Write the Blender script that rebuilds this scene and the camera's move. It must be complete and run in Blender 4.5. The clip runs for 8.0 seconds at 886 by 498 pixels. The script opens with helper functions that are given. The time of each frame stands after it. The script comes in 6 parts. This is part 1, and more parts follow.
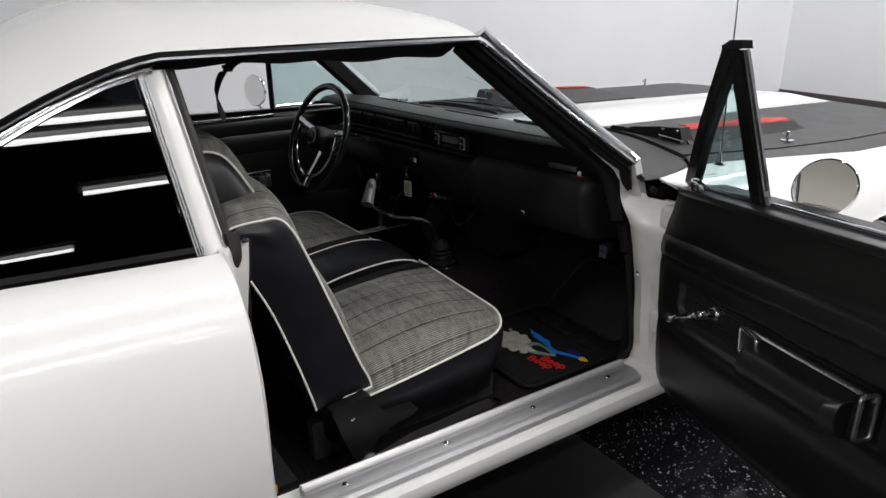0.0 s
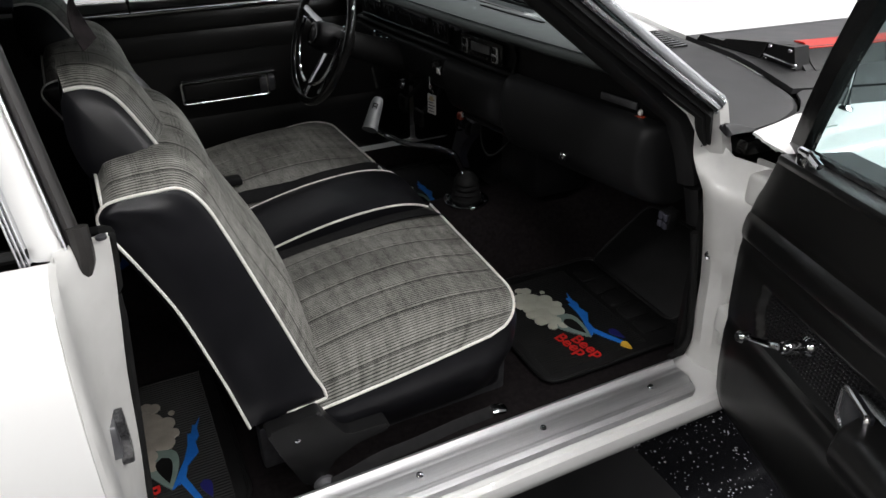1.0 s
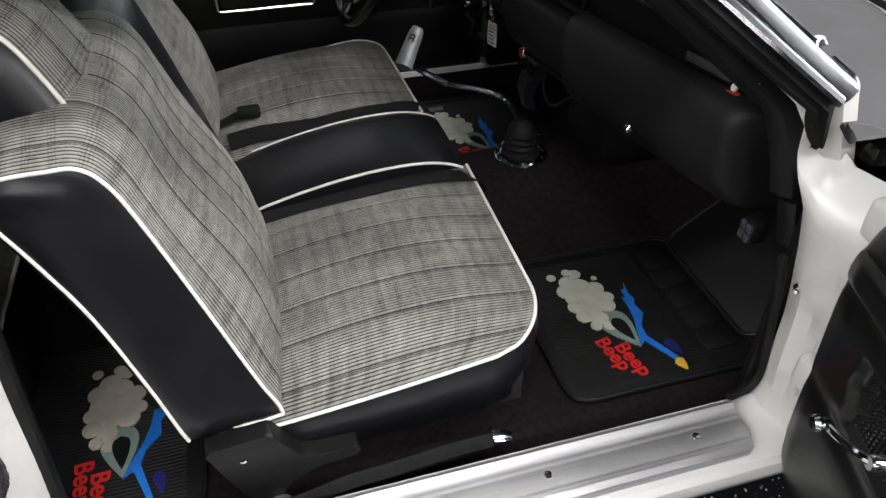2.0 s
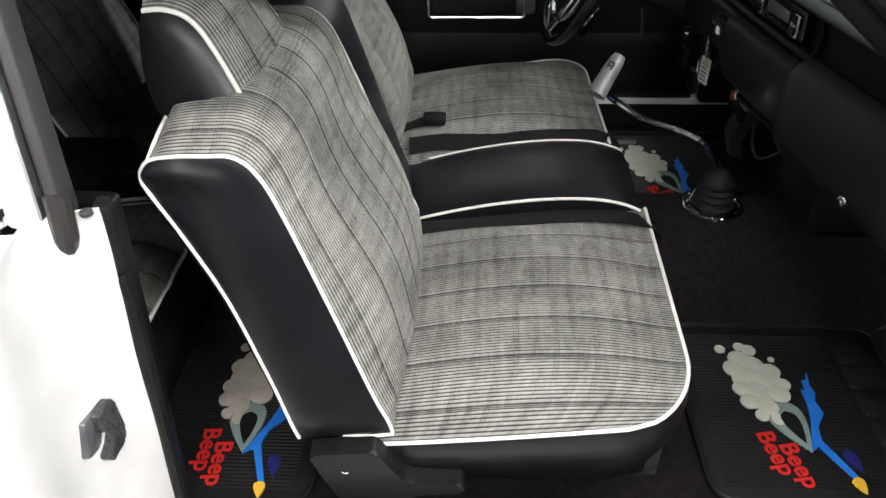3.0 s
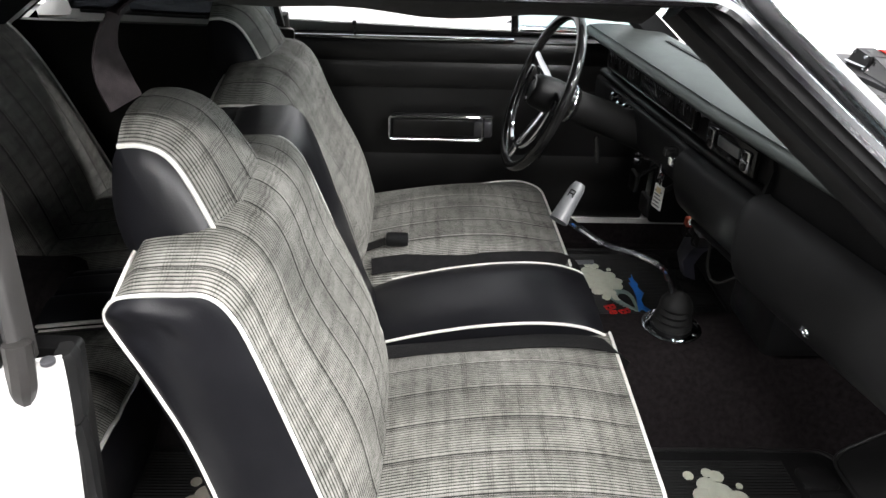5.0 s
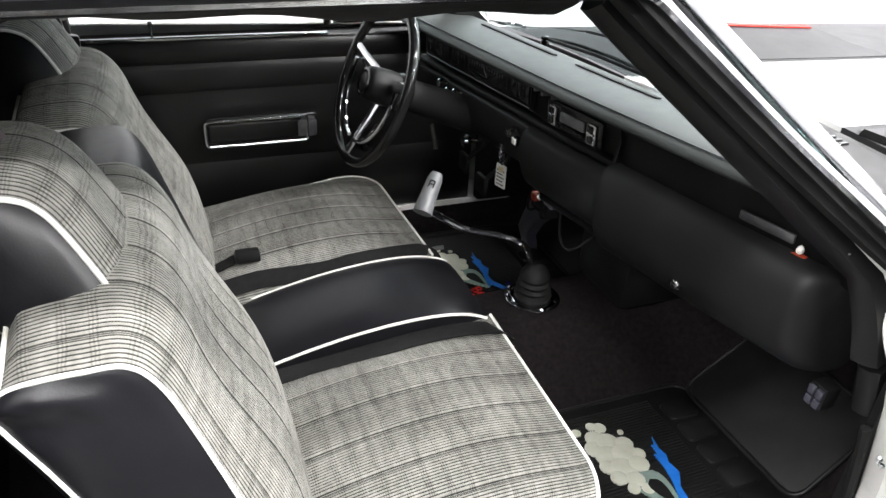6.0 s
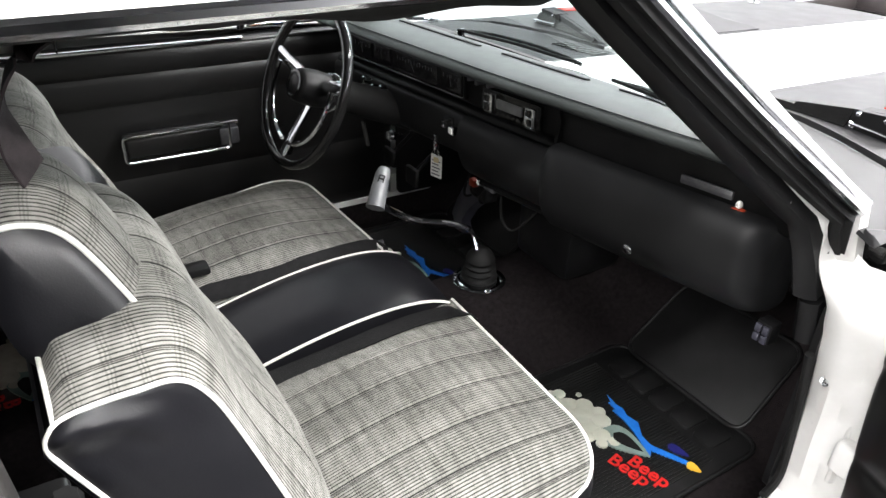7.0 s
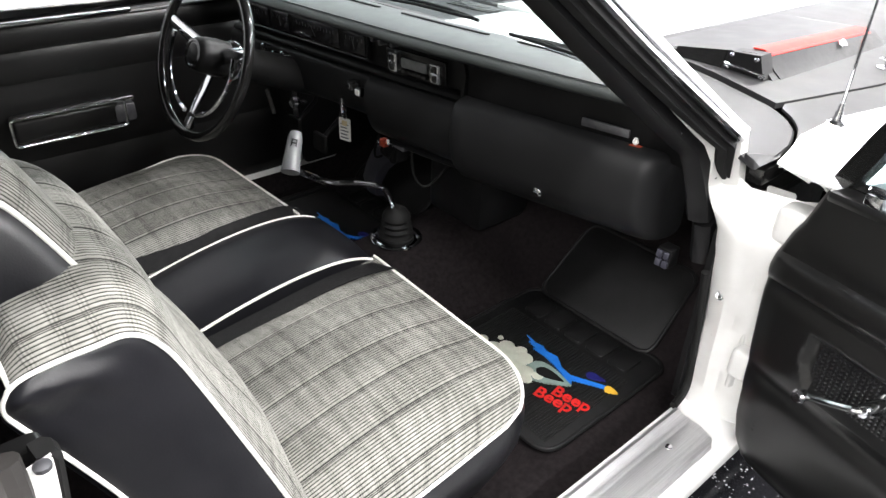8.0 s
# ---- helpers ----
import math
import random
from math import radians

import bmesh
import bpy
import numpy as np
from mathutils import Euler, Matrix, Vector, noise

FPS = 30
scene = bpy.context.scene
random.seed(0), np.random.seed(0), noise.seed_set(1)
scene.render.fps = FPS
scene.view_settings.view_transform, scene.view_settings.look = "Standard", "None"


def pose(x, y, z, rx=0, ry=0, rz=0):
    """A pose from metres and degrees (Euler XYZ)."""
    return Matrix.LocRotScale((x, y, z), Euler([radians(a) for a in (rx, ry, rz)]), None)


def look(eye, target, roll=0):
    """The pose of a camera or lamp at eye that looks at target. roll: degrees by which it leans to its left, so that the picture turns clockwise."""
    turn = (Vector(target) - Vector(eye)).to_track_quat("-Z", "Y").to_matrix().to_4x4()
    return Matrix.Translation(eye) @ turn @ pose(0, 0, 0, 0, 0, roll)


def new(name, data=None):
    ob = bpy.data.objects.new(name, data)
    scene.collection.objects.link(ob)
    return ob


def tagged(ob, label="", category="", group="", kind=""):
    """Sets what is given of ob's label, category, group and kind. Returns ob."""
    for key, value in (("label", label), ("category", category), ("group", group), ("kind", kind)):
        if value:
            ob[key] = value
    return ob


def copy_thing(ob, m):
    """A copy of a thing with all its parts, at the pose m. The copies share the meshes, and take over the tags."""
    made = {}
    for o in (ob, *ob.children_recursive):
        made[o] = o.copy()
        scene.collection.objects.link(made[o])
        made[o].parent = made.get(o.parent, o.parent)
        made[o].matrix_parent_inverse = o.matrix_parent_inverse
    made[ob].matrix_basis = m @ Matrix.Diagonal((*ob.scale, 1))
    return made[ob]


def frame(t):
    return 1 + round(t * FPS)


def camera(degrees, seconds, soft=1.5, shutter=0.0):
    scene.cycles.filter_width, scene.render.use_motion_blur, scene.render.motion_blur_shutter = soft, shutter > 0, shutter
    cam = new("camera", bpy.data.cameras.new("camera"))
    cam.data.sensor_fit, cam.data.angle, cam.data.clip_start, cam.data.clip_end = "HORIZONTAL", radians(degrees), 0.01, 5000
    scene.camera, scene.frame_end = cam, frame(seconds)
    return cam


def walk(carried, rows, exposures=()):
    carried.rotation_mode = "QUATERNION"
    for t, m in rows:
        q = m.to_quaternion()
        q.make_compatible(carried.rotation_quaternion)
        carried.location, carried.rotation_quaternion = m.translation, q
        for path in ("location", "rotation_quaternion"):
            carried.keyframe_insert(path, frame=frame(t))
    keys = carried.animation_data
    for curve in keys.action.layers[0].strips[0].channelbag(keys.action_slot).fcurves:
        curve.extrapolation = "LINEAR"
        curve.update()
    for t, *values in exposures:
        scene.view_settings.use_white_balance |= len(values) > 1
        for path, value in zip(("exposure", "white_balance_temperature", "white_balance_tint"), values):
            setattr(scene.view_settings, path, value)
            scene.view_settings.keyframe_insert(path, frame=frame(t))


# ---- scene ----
cam = camera(64.1, 8.0)
PATH = [
    (0, (-0.305, -1.975, 1.413), (0.729, -0.415, 0.71), -0.2),
    (0.5, (-0.088, -1.789, 1.42), (0.782, -0.208, 0.557), -0.1),
    (1, (0.12, -1.629, 1.415), (0.878, -0.09, 0.387), 0.0),
    (1.2, (0.199, -1.578, 1.412), (0.887, -0.047, 0.324), -0.5),
    (2.3, (0.441, -1.339, 1.388), (0.715, 0.154, 0.085), -0.0),
    (2.5, (0.456, -1.326, 1.382), (0.596, 0.177, 0.07), -0.6),
    (3, (0.47, -1.314, 1.38), (0.39, 0.255, 0.142), -1.0),
    (3.5, (0.486, -1.296, 1.393), (0.299, 0.353, 0.278), 1.1),
    (4, (0.487, -1.291, 1.396), (0.273, 0.413, 0.37), 3.0),
    (4.5, (0.48, -1.294, 1.412), (0.267, 0.44, 0.439), 1.8),
    (5, (0.427, -1.278, 1.409), (0.499, 0.453, 0.41), 2.1),
    (5.2, (0.401, -1.27, 1.41), (0.606, 0.448, 0.406), 2.6),
    (6.3, (0.182, -1.175, 1.407), (0.968, 0.365, 0.402), 3.6),
    (6.5, (0.13, -1.168, 1.408), (0.98, 0.34, 0.406), 3.7),
    (7, (0.111, -1.173, 1.41), (1.062, 0.274, 0.408), 2.7),
    (7.5, (0.096, -1.182, 1.402), (1.126, 0.198, 0.383), 1.9),
    (8, (0.047, -1.201, 1.399), (1.197, 0.05, 0.344), 2.7),
]
EXPOSURES = [(0, -1.82), (0.5, -1.70), (1.2, -1.38), (2.3, -0.60), (3.5, -0.28), (4.5, -0.06), (5.2, 0.14), (6.5, 0.32), (8, 0.30)]
walk(cam, [(t, look(eye, target, roll)) for t, eye, target, roll in PATH], EXPOSURES)

# ---- world and light ----
world = bpy.data.worlds.new("world")
scene.world = world
world.use_nodes = True
world.node_tree.nodes["Background"].inputs["Color"].default_value = (0.8, 0.85, 0.9, 1)
world.node_tree.nodes["Background"].inputs["Strength"].default_value = 0.02
ROOM_X0, ROOM_X1, ROOM_Y0, ROOM_Y1, ROOM_H = -11.0, 8.2, -30.0, 3.2, 4.6
LAMP_POWER = 290.0
LAMP_PLACES = [(x, y, share) for x, near, far in ((-7.6, 1.0, 1.0), (-3.8, 1.0, 1.0), (0.6, 0.45, 0.9), (3.8, 1.05, 1.3), (6.6, 1.2, 1.3)) for y, share in ((-4.4, far), (-1.8, near))] + [(3.8, 1.4, 0.6), (6.6, 1.4, 1.2), (-7.6, 1.4, 1.0)]
# weaker tubes further down the hall
LAMP_PLACES += [(x, y, 0.3) for x in (-7.6, 0.6, 6.6) for y in (-7.35, -6.95)] + [(1.9, -9.0, 0.3), (6.6, -9.4, 0.3), (-5.6, -9.2, 0.3), (-0.6, -11.2, 0.3), (5.0, -12.0, 0.3)]


def ceiling_lamp(x, y, share):
    data = bpy.data.lights.new("tube_light", "AREA")
    data.shape, data.size, data.size_y = "RECTANGLE", 2.4, 0.14
    data.energy, data.color = LAMP_POWER * share, (1.0, 0.985, 0.982)
    ob = new("tube_light", data)
    ob.matrix_world = pose(x, y, ROOM_H - 0.12)


# ---- materials ----
def material(name, color=(0.5, 0.5, 0.5), rough=0.5, metal=0.0, coat=0.0, spec=0.5):
    m = bpy.data.materials.new(name)
    m.use_nodes = True
    b = m.node_tree.nodes["Principled BSDF"]
    b.inputs["Base Color"].default_value = (*color, 1)
    b.inputs["Roughness"].default_value = rough
    b.inputs["Metallic"].default_value = metal
    b.inputs["Coat Weight"].default_value = coat
    b.inputs["Coat Roughness"].default_value = 0.05
    b.inputs["Specular IOR Level"].default_value = spec
    return m


def bsdf(m):
    return m.node_tree.nodes["Principled BSDF"]


def node(m, kind, **values):
    n = m.node_tree.nodes.new(kind)
    for key, value in values.items():
        n.inputs[key].default_value = value
    return n


def link(m, a, b):
    m.node_tree.links.new(a, b)


def coords(m, which="Object"):
    return node(m, "ShaderNodeTexCoord").outputs[which]


def math_node(m, op, a, b=None):
    n = m.node_tree.nodes.new("ShaderNodeMath")
    n.operation = op
    for i, v in enumerate((a, b)):
        if v is None:
            continue
        if isinstance(v, (int, float)):
            n.inputs[i].default_value = v
        else:
            link(m, v, n.inputs[i])
    return n.outputs[0]


def ramp(m, source, stops):
    n = m.node_tree.nodes.new("ShaderNodeValToRGB")
    e = n.color_ramp.elements
    while len(e) < len(stops):
        e.new(0.5)
    for el, (p, c) in zip(e, stops):
        el.position, el.color = p, (*c, 1)
    link(m, source, n.inputs[0])
    return n.outputs[0]


def noise_tex(m, scale, detail=4.0, vector=None, rough=0.55):
    n = node(m, "ShaderNodeTexNoise", Scale=scale, Detail=detail, Roughness=rough)
    link(m, vector or coords(m), n.inputs["Vector"])
    return n.outputs["Fac"]


def bump(m, height, strength, distance):
    n = node(m, "ShaderNodeBump", Strength=strength, Distance=distance)
    link(m, height, n.inputs["Height"])
    link(m, n.outputs[0], bsdf(m).inputs["Normal"])


def mottled(m, dark, light, scale=6.0, rough=None, bump_scale=None, bump_strength=0.2, bump_distance=0.001):
    """Uneven colour at one scale, gloss at another, fine relief."""
    link(m, ramp(m, noise_tex(m, scale), [(0.3, dark), (0.7, light)]), bsdf(m).inputs["Base Color"])
    if rough:
        lo, hi = rough
        v = noise_tex(m, scale * 4.3, 5)
        r = math_node(m, "ADD", math_node(m, "MULTIPLY", v, hi - lo), lo)
        link(m, r, bsdf(m).inputs["Roughness"])
    if bump_scale:
        bump(m, noise_tex(m, bump_scale, 3), bump_strength, bump_distance)
    return m


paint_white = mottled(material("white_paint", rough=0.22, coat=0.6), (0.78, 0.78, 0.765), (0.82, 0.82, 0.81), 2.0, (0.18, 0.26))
# body white again, colour darkened so jambs and pillars read as less lit
dim_jamb_white = mottled(material("dimmed_jamb_white", rough=0.35, coat=0.2), (0.54, 0.536, 0.52), (0.64, 0.636, 0.62), 9.0, (0.22, 0.42), 60, 0.1, 0.001)
chrome = mottled(material("chrome", rough=0.08, metal=1.0), (0.72, 0.73, 0.75), (0.80, 0.81, 0.83), 30.0, (0.05, 0.14))
vinyl = mottled(material("black_vinyl", rough=0.33, spec=0.3), (0.006, 0.006, 0.0075), (0.011, 0.011, 0.013), 9.0, (0.25, 0.40), 420, 0.25, 0.0006)
door_vinyl = mottled(material("door_vinyl", rough=0.34, spec=0.5), (0.0035, 0.0035, 0.0036), (0.0065, 0.0064, 0.0064), 7.0, (0.27, 0.40), 350, 0.22, 0.0006)
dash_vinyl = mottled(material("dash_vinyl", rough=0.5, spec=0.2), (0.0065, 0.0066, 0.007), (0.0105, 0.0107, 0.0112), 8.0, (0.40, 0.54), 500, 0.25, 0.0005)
weave_vinyl = mottled(material("woven_vinyl", rough=0.24, spec=0.75), (0.012, 0.012, 0.013), (0.02, 0.02, 0.021), 30.0, (0.2, 0.3))
plastic = mottled(material("black_plastic", rough=0.4, spec=0.16), (0.005, 0.005, 0.0053), (0.009, 0.009, 0.0093), 14.0, (0.3, 0.5), 300, 0.15, 0.0005)
gloss_black = mottled(material("gloss_black", rough=0.12), (0.006, 0.006, 0.006), (0.010, 0.010, 0.010), 14.0, (0.1, 0.2))
rubber = mottled(material("rubber", rough=0.6, spec=0.16), (0.006, 0.006, 0.006), (0.012, 0.012, 0.012), 20.0, (0.5, 0.7), 200, 0.2, 0.0008)
mat_rubber = mottled(material("mat_rubber", rough=0.5, spec=0.24), (0.007, 0.007, 0.0072), (0.013, 0.013, 0.0133), 20.0, (0.40, 0.55), 200, 0.25, 0.0008)
# seal rubber with the sheen along the post lifted into its base colour
sheen_rubber = mottled(material("sheen_rubber", rough=0.45, spec=0.4), (0.016, 0.015, 0.014), (0.028, 0.026, 0.025), 14.0, (0.35, 0.55), 200, 0.2, 0.0008)
matte_black = mottled(material("satin_black_hood", rough=0.5, spec=0.2), (0.022, 0.022, 0.023), (0.030, 0.030, 0.032), 3.0, (0.41, 0.52), 300, 0.1, 0.0004)
bright_trim = mottled(material("bright_trim", rough=0.22, metal=1.0), (0.74, 0.74, 0.75), (0.82, 0.82, 0.83), 5.0, (0.18, 0.24))
# dusty grey-green pad, its colour also lifted for the windshield's glow
lit_pad_vinyl = mottled(material("dash_pad_lit_vinyl", rough=0.45, spec=0.45), (0.021, 0.0245, 0.0235), (0.032, 0.036, 0.035), 8.0, (0.4, 0.52), 500, 0.25, 0.0005)
piping_white = mottled(material("white_piping", rough=0.45), (0.66, 0.65, 0.60), (0.80, 0.79, 0.75), 40.0, (0.35, 0.5))
carpet = mottled(material("carpet", rough=0.95, spec=0.1), (0.0085, 0.0070, 0.0074), (0.020, 0.0164, 0.0174), 90.0, None, 900, 0.9, 0.003)
headliner = mottled(material("headliner", rough=0.8, spec=0.2), (0.008, 0.008, 0.009), (0.015, 0.015, 0.016), 20.0, None, 500, 0.4, 0.001)
red_plastic = material("red_plastic", (0.30, 0.035, 0.012), 0.4)
vent_red = mottled(material("red_vent", rough=0.5, spec=0.15), (0.42, 0.02, 0.015), (0.55, 0.035, 0.025), 30.0)
grey_grip = mottled(material("grey_grip", rough=0.35), (0.10, 0.105, 0.11), (0.17, 0.175, 0.18), 25.0, (0.25, 0.45), 260, 0.2, 0.0005)
tag_paper = mottled(material("paper_tag", rough=0.6), (0.62, 0.62, 0.58), (0.75, 0.75, 0.71), 60.0)
cream = mottled(material("cream_print", rough=0.6), (0.52, 0.53, 0.44), (0.60, 0.61, 0.52), 35.0, None, 600, 0.3, 0.0006)
tan_print = mottled(material("tan_print", rough=0.6), (0.42, 0.38, 0.32), (0.52, 0.48, 0.41), 35.0, None, 600, 0.3, 0.0006)
teal = mottled(material("teal_print", rough=0.6), (0.17, 0.24, 0.21), (0.23, 0.30, 0.27), 40.0)
blue = mottled(material("blue_print", rough=0.5), (0.01, 0.14, 0.55), (0.02, 0.20, 0.68), 40.0)
navy = material("navy_print", (0.01, 0.01, 0.12), 0.55)
yellow = material("yellow_print", (0.72, 0.42, 0.04), 0.5)
red_print = mottled(material("red_print", rough=0.55), (0.50, 0.012, 0.01), (0.62, 0.02, 0.018), 50.0)
wall_paint = mottled(material("wall_paint", rough=0.7), (0.74, 0.75, 0.77), (0.78, 0.79, 0.81), 0.8, None, 80, 0.05, 0.001)
ceiling_paint = mottled(material("ceiling_paint", rough=0.9), (0.022, 0.022, 0.024), (0.034, 0.034, 0.036), 1.0)
cream_wall = mottled(material("cream_wall_paint", rough=0.8), (0.56, 0.54, 0.48), (0.62, 0.60, 0.54), 0.8)
dark_wall = mottled(material("dark_wall_paint", rough=0.8), (0.05, 0.05, 0.053), (0.07, 0.07, 0.074), 0.8)
lamp_body = material("lamp_housing", (0.7, 0.7, 0.7), 0.5)
base_board = mottled(material("dark_baseboard", rough=0.5), (0.035, 0.03, 0.03), (0.06, 0.05, 0.05), 3.0)
steel_dark = mottled(material("dark_steel", rough=0.4, metal=0.7), (0.10, 0.10, 0.11), (0.2, 0.2, 0.21), 30.0, (0.3, 0.55))
mirror_glass = material("mirror_glass", (0.9, 0.9, 0.9), 0.02, 1.0)
striker_grey = mottled(material("striker_block", rough=0.25), (0.014, 0.014, 0.015), (0.055, 0.055, 0.058), 45.0, (0.15, 0.4))
cup_grey = mottled(material("latch_cup", rough=0.3, metal=0.6), (0.025, 0.026, 0.032), (0.05, 0.052, 0.062), 20.0)
gauge_black = mottled(material("gauge_face", rough=0.18), (0.010, 0.010, 0.011), (0.016, 0.016, 0.017), 25.0, (0.1, 0.25))
mark_grey = material("gauge_print", (0.12, 0.12, 0.125), 0.5)
dial_grey = mottled(material("radio_dial", rough=0.3, metal=0.4), (0.16, 0.165, 0.17), (0.24, 0.245, 0.25), 40.0)
tag_mark = material("tag_emblem", (0.55, 0.45, 0.26), 0.6)
hazy_blue = mottled(material("painted_bracket", rough=0.45), (0.03, 0.03, 0.042), (0.05, 0.05, 0.065), 20.0)


def brushed_metal():
    m = material("brushed_aluminium", rough=0.45, metal=1.0)
    mp = node(m, "ShaderNodeMapping")
    mp.inputs["Scale"].default_value = (4, 220, 60)
    link(m, coords(m), mp.inputs["Vector"])
    v = noise_tex(m, 3.0, 5, mp.outputs[0])
    link(m, ramp(m, v, [(0.25, (0.56, 0.56, 0.57)), (0.75, (0.74, 0.74, 0.75))]), bsdf(m).inputs["Base Color"])
    link(m, math_node(m, "ADD", math_node(m, "MULTIPLY", noise_tex(m, 14.0), 0.25), 0.42), bsdf(m).inputs["Roughness"])
    bump(m, v, 0.06, 0.0004)
    return m


aluminium = brushed_metal()


PLEAT = 0.074
CORD = 0.0053


def ribbed_cloth():
    """Silver cords on black, with dark weft ticks, stitched pleats and pleat shade painted in: the UV map is in metres,
    cords run along v.
    """
    m = material("ribbed_cloth", rough=0.75, spec=0.25)
    uv = coords(m, "UV")
    sep = node(m, "ShaderNodeSeparateXYZ")
    link(m, uv, sep.inputs[0])
    u, v = sep.outputs[0], sep.outputs[1]
    away = math_node(m, "PINGPONG", u, CORD / 2)
    rib = math_node(m, "MINIMUM", math_node(m, "MAXIMUM", math_node(m, "MULTIPLY", math_node(m, "SUBTRACT", 0.00195, away), 3300.0), 0.0), 1.0)

    def stretched(a, b, detail=3.0):
        comb = node(m, "ShaderNodeCombineXYZ")
        link(m, math_node(m, "MULTIPLY", u, a), comb.inputs[0])
        link(m, math_node(m, "MULTIPLY", v, b), comb.inputs[1])
        return noise_tex(m, 1.0, detail, comb.outputs[0])

    def around(x, gain):
        return math_node(m, "MULTIPLY", math_node(m, "SUBTRACT", x, 0.5), gain)

    # groups of weft ticks across the cords
    v_wob = math_node(m, "ADD", v, around(noise_tex(m, 30.0, 2, uv), 0.006))
    group = math_node(m, "LESS_THAN", math_node(m, "FRACT", math_node(m, "DIVIDE", math_node(m, "ADD", v_wob, 5.0), 0.031)), 0.36)
    tick = math_node(m, "GREATER_THAN", math_node(m, "SINE", math_node(m, "MULTIPLY", v_wob, 2 * math.pi / 0.0037)), 0.1)
    weft = math_node(m, "MULTIPLY", math_node(m, "MULTIPLY", group, tick), -0.10)
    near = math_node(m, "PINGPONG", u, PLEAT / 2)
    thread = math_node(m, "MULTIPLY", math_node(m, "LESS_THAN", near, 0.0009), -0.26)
    # soft pleat shadow along each seam, painted into the cloth's tone
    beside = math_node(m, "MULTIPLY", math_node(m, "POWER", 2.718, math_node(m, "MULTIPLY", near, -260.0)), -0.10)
    tone = math_node(m, "ADD", math_node(m, "MULTIPLY", rib, 0.445), 0.095)
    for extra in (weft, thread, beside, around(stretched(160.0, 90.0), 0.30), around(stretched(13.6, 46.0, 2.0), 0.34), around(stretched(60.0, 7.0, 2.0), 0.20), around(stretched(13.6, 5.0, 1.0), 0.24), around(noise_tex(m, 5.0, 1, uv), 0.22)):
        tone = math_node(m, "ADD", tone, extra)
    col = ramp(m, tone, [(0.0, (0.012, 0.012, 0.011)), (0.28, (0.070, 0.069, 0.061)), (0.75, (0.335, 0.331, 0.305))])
    link(m, col, bsdf(m).inputs["Base Color"])
    bump(m, tone, 0.35, 0.0008)
    return m


cloth = ribbed_cloth()


def glass_material(name, tint, rough=0.0):
    """Thin pane: light passes with a tint, gloss by Fresnel."""
    m = bpy.data.materials.new(name)
    m.use_nodes = True
    m.node_tree.nodes.remove(m.node_tree.nodes["Principled BSDF"])
    out = m.node_tree.nodes["Material Output"]
    clear = node(m, "ShaderNodeBsdfTransparent", Color=(*tint, 1))
    gloss = node(m, "ShaderNodeBsdfGlossy", Roughness=rough)
    weight = node(m, "ShaderNodeLayerWeight", Blend=0.5)
    gain = math_node(m, "ADD", math_node(m, "MULTIPLY", math_node(m, "POWER", weight.outputs["Facing"], 5.0), 0.94), 0.05)
    mix = m.node_tree.nodes.new("ShaderNodeMixShader")
    link(m, gain, mix.inputs[0])
    link(m, clear.outputs[0], mix.inputs[1])
    link(m, gloss.outputs[0], mix.inputs[2])
    link(m, mix.outputs[0], out.inputs[0])
    return m


glass_clear = glass_material("clear_glass", (0.80, 0.90, 0.90))
glass_tint = glass_material("tinted_glass", (0.10, 0.105, 0.11))


def speckled_floor():
    m = material("speckled_epoxy", rough=0.12)
    vor = node(m, "ShaderNodeTexVoronoi", Scale=95.0)
    link(m, coords(m), vor.inputs["Vector"])
    size = noise_tex(m, 38.0, 2)
    flake = math_node(m, "LESS_THAN", vor.outputs["Distance"], math_node(m, "MULTIPLY", math_node(m, "SUBTRACT", size, 0.33), 0.95))
    col = ramp(m, flake, [(0.0, (0.006, 0.006, 0.007)), (1.0, (0.22, 0.22, 0.23))])
    link(m, col, bsdf(m).inputs["Base Color"])
    link(m, math_node(m, "ADD", math_node(m, "MULTIPLY", noise_tex(m, 3.0), 0.12), 0.06), bsdf(m).inputs["Roughness"])
    return m


epoxy = speckled_floor()
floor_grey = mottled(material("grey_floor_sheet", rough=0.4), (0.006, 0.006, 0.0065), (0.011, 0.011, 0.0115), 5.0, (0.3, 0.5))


def lamp_glow():
    m = bpy.data.materials.new("lamp_diffuser")
    m.use_nodes = True
    b = bsdf(m)
    b.inputs["Emission Color"].default_value = (1.0, 0.985, 0.982, 1)
    b.inputs["Emission Strength"].default_value = 9.0
    return m


diffuser = lamp_glow()

# ---- building helpers ----


def finish(name, bm, mat, parent=None, sharp=35.0, mats=()):
    bmesh.ops.recalc_face_normals(bm, faces=bm.faces)
    me = bpy.data.meshes.new(name)
    for f in bm.faces:
        f.smooth = True
    bm.to_mesh(me)
    bm.free()
    me.set_sharp_from_angle(angle=radians(sharp))
    for m in (mat, *mats):
        me.materials.append(m)
    ob = new(name, me)
    if parent:
        ob.parent = parent
    return ob


def part(name, bm, mat, parent, label="", sharp=35.0, mats=()):
    ob = finish(name, bm, mat, parent, sharp, mats)
    return tagged(ob, label) if label else ob


def thing(name, label, category, at=(0, 0, 0), group="", kind=""):
    ob = new(name)
    ob.location = at
    ob.empty_display_size = 0.1
    return tagged(ob, label, category, group, kind)


def shell(ob, thickness, offset=-1.0):
    s = ob.modifiers.new("thickness", "SOLIDIFY")
    s.thickness, s.offset = thickness, offset
    e = ob.modifiers.new("crisp_edges", "EDGE_SPLIT")
    e.split_angle = radians(40)
    return ob


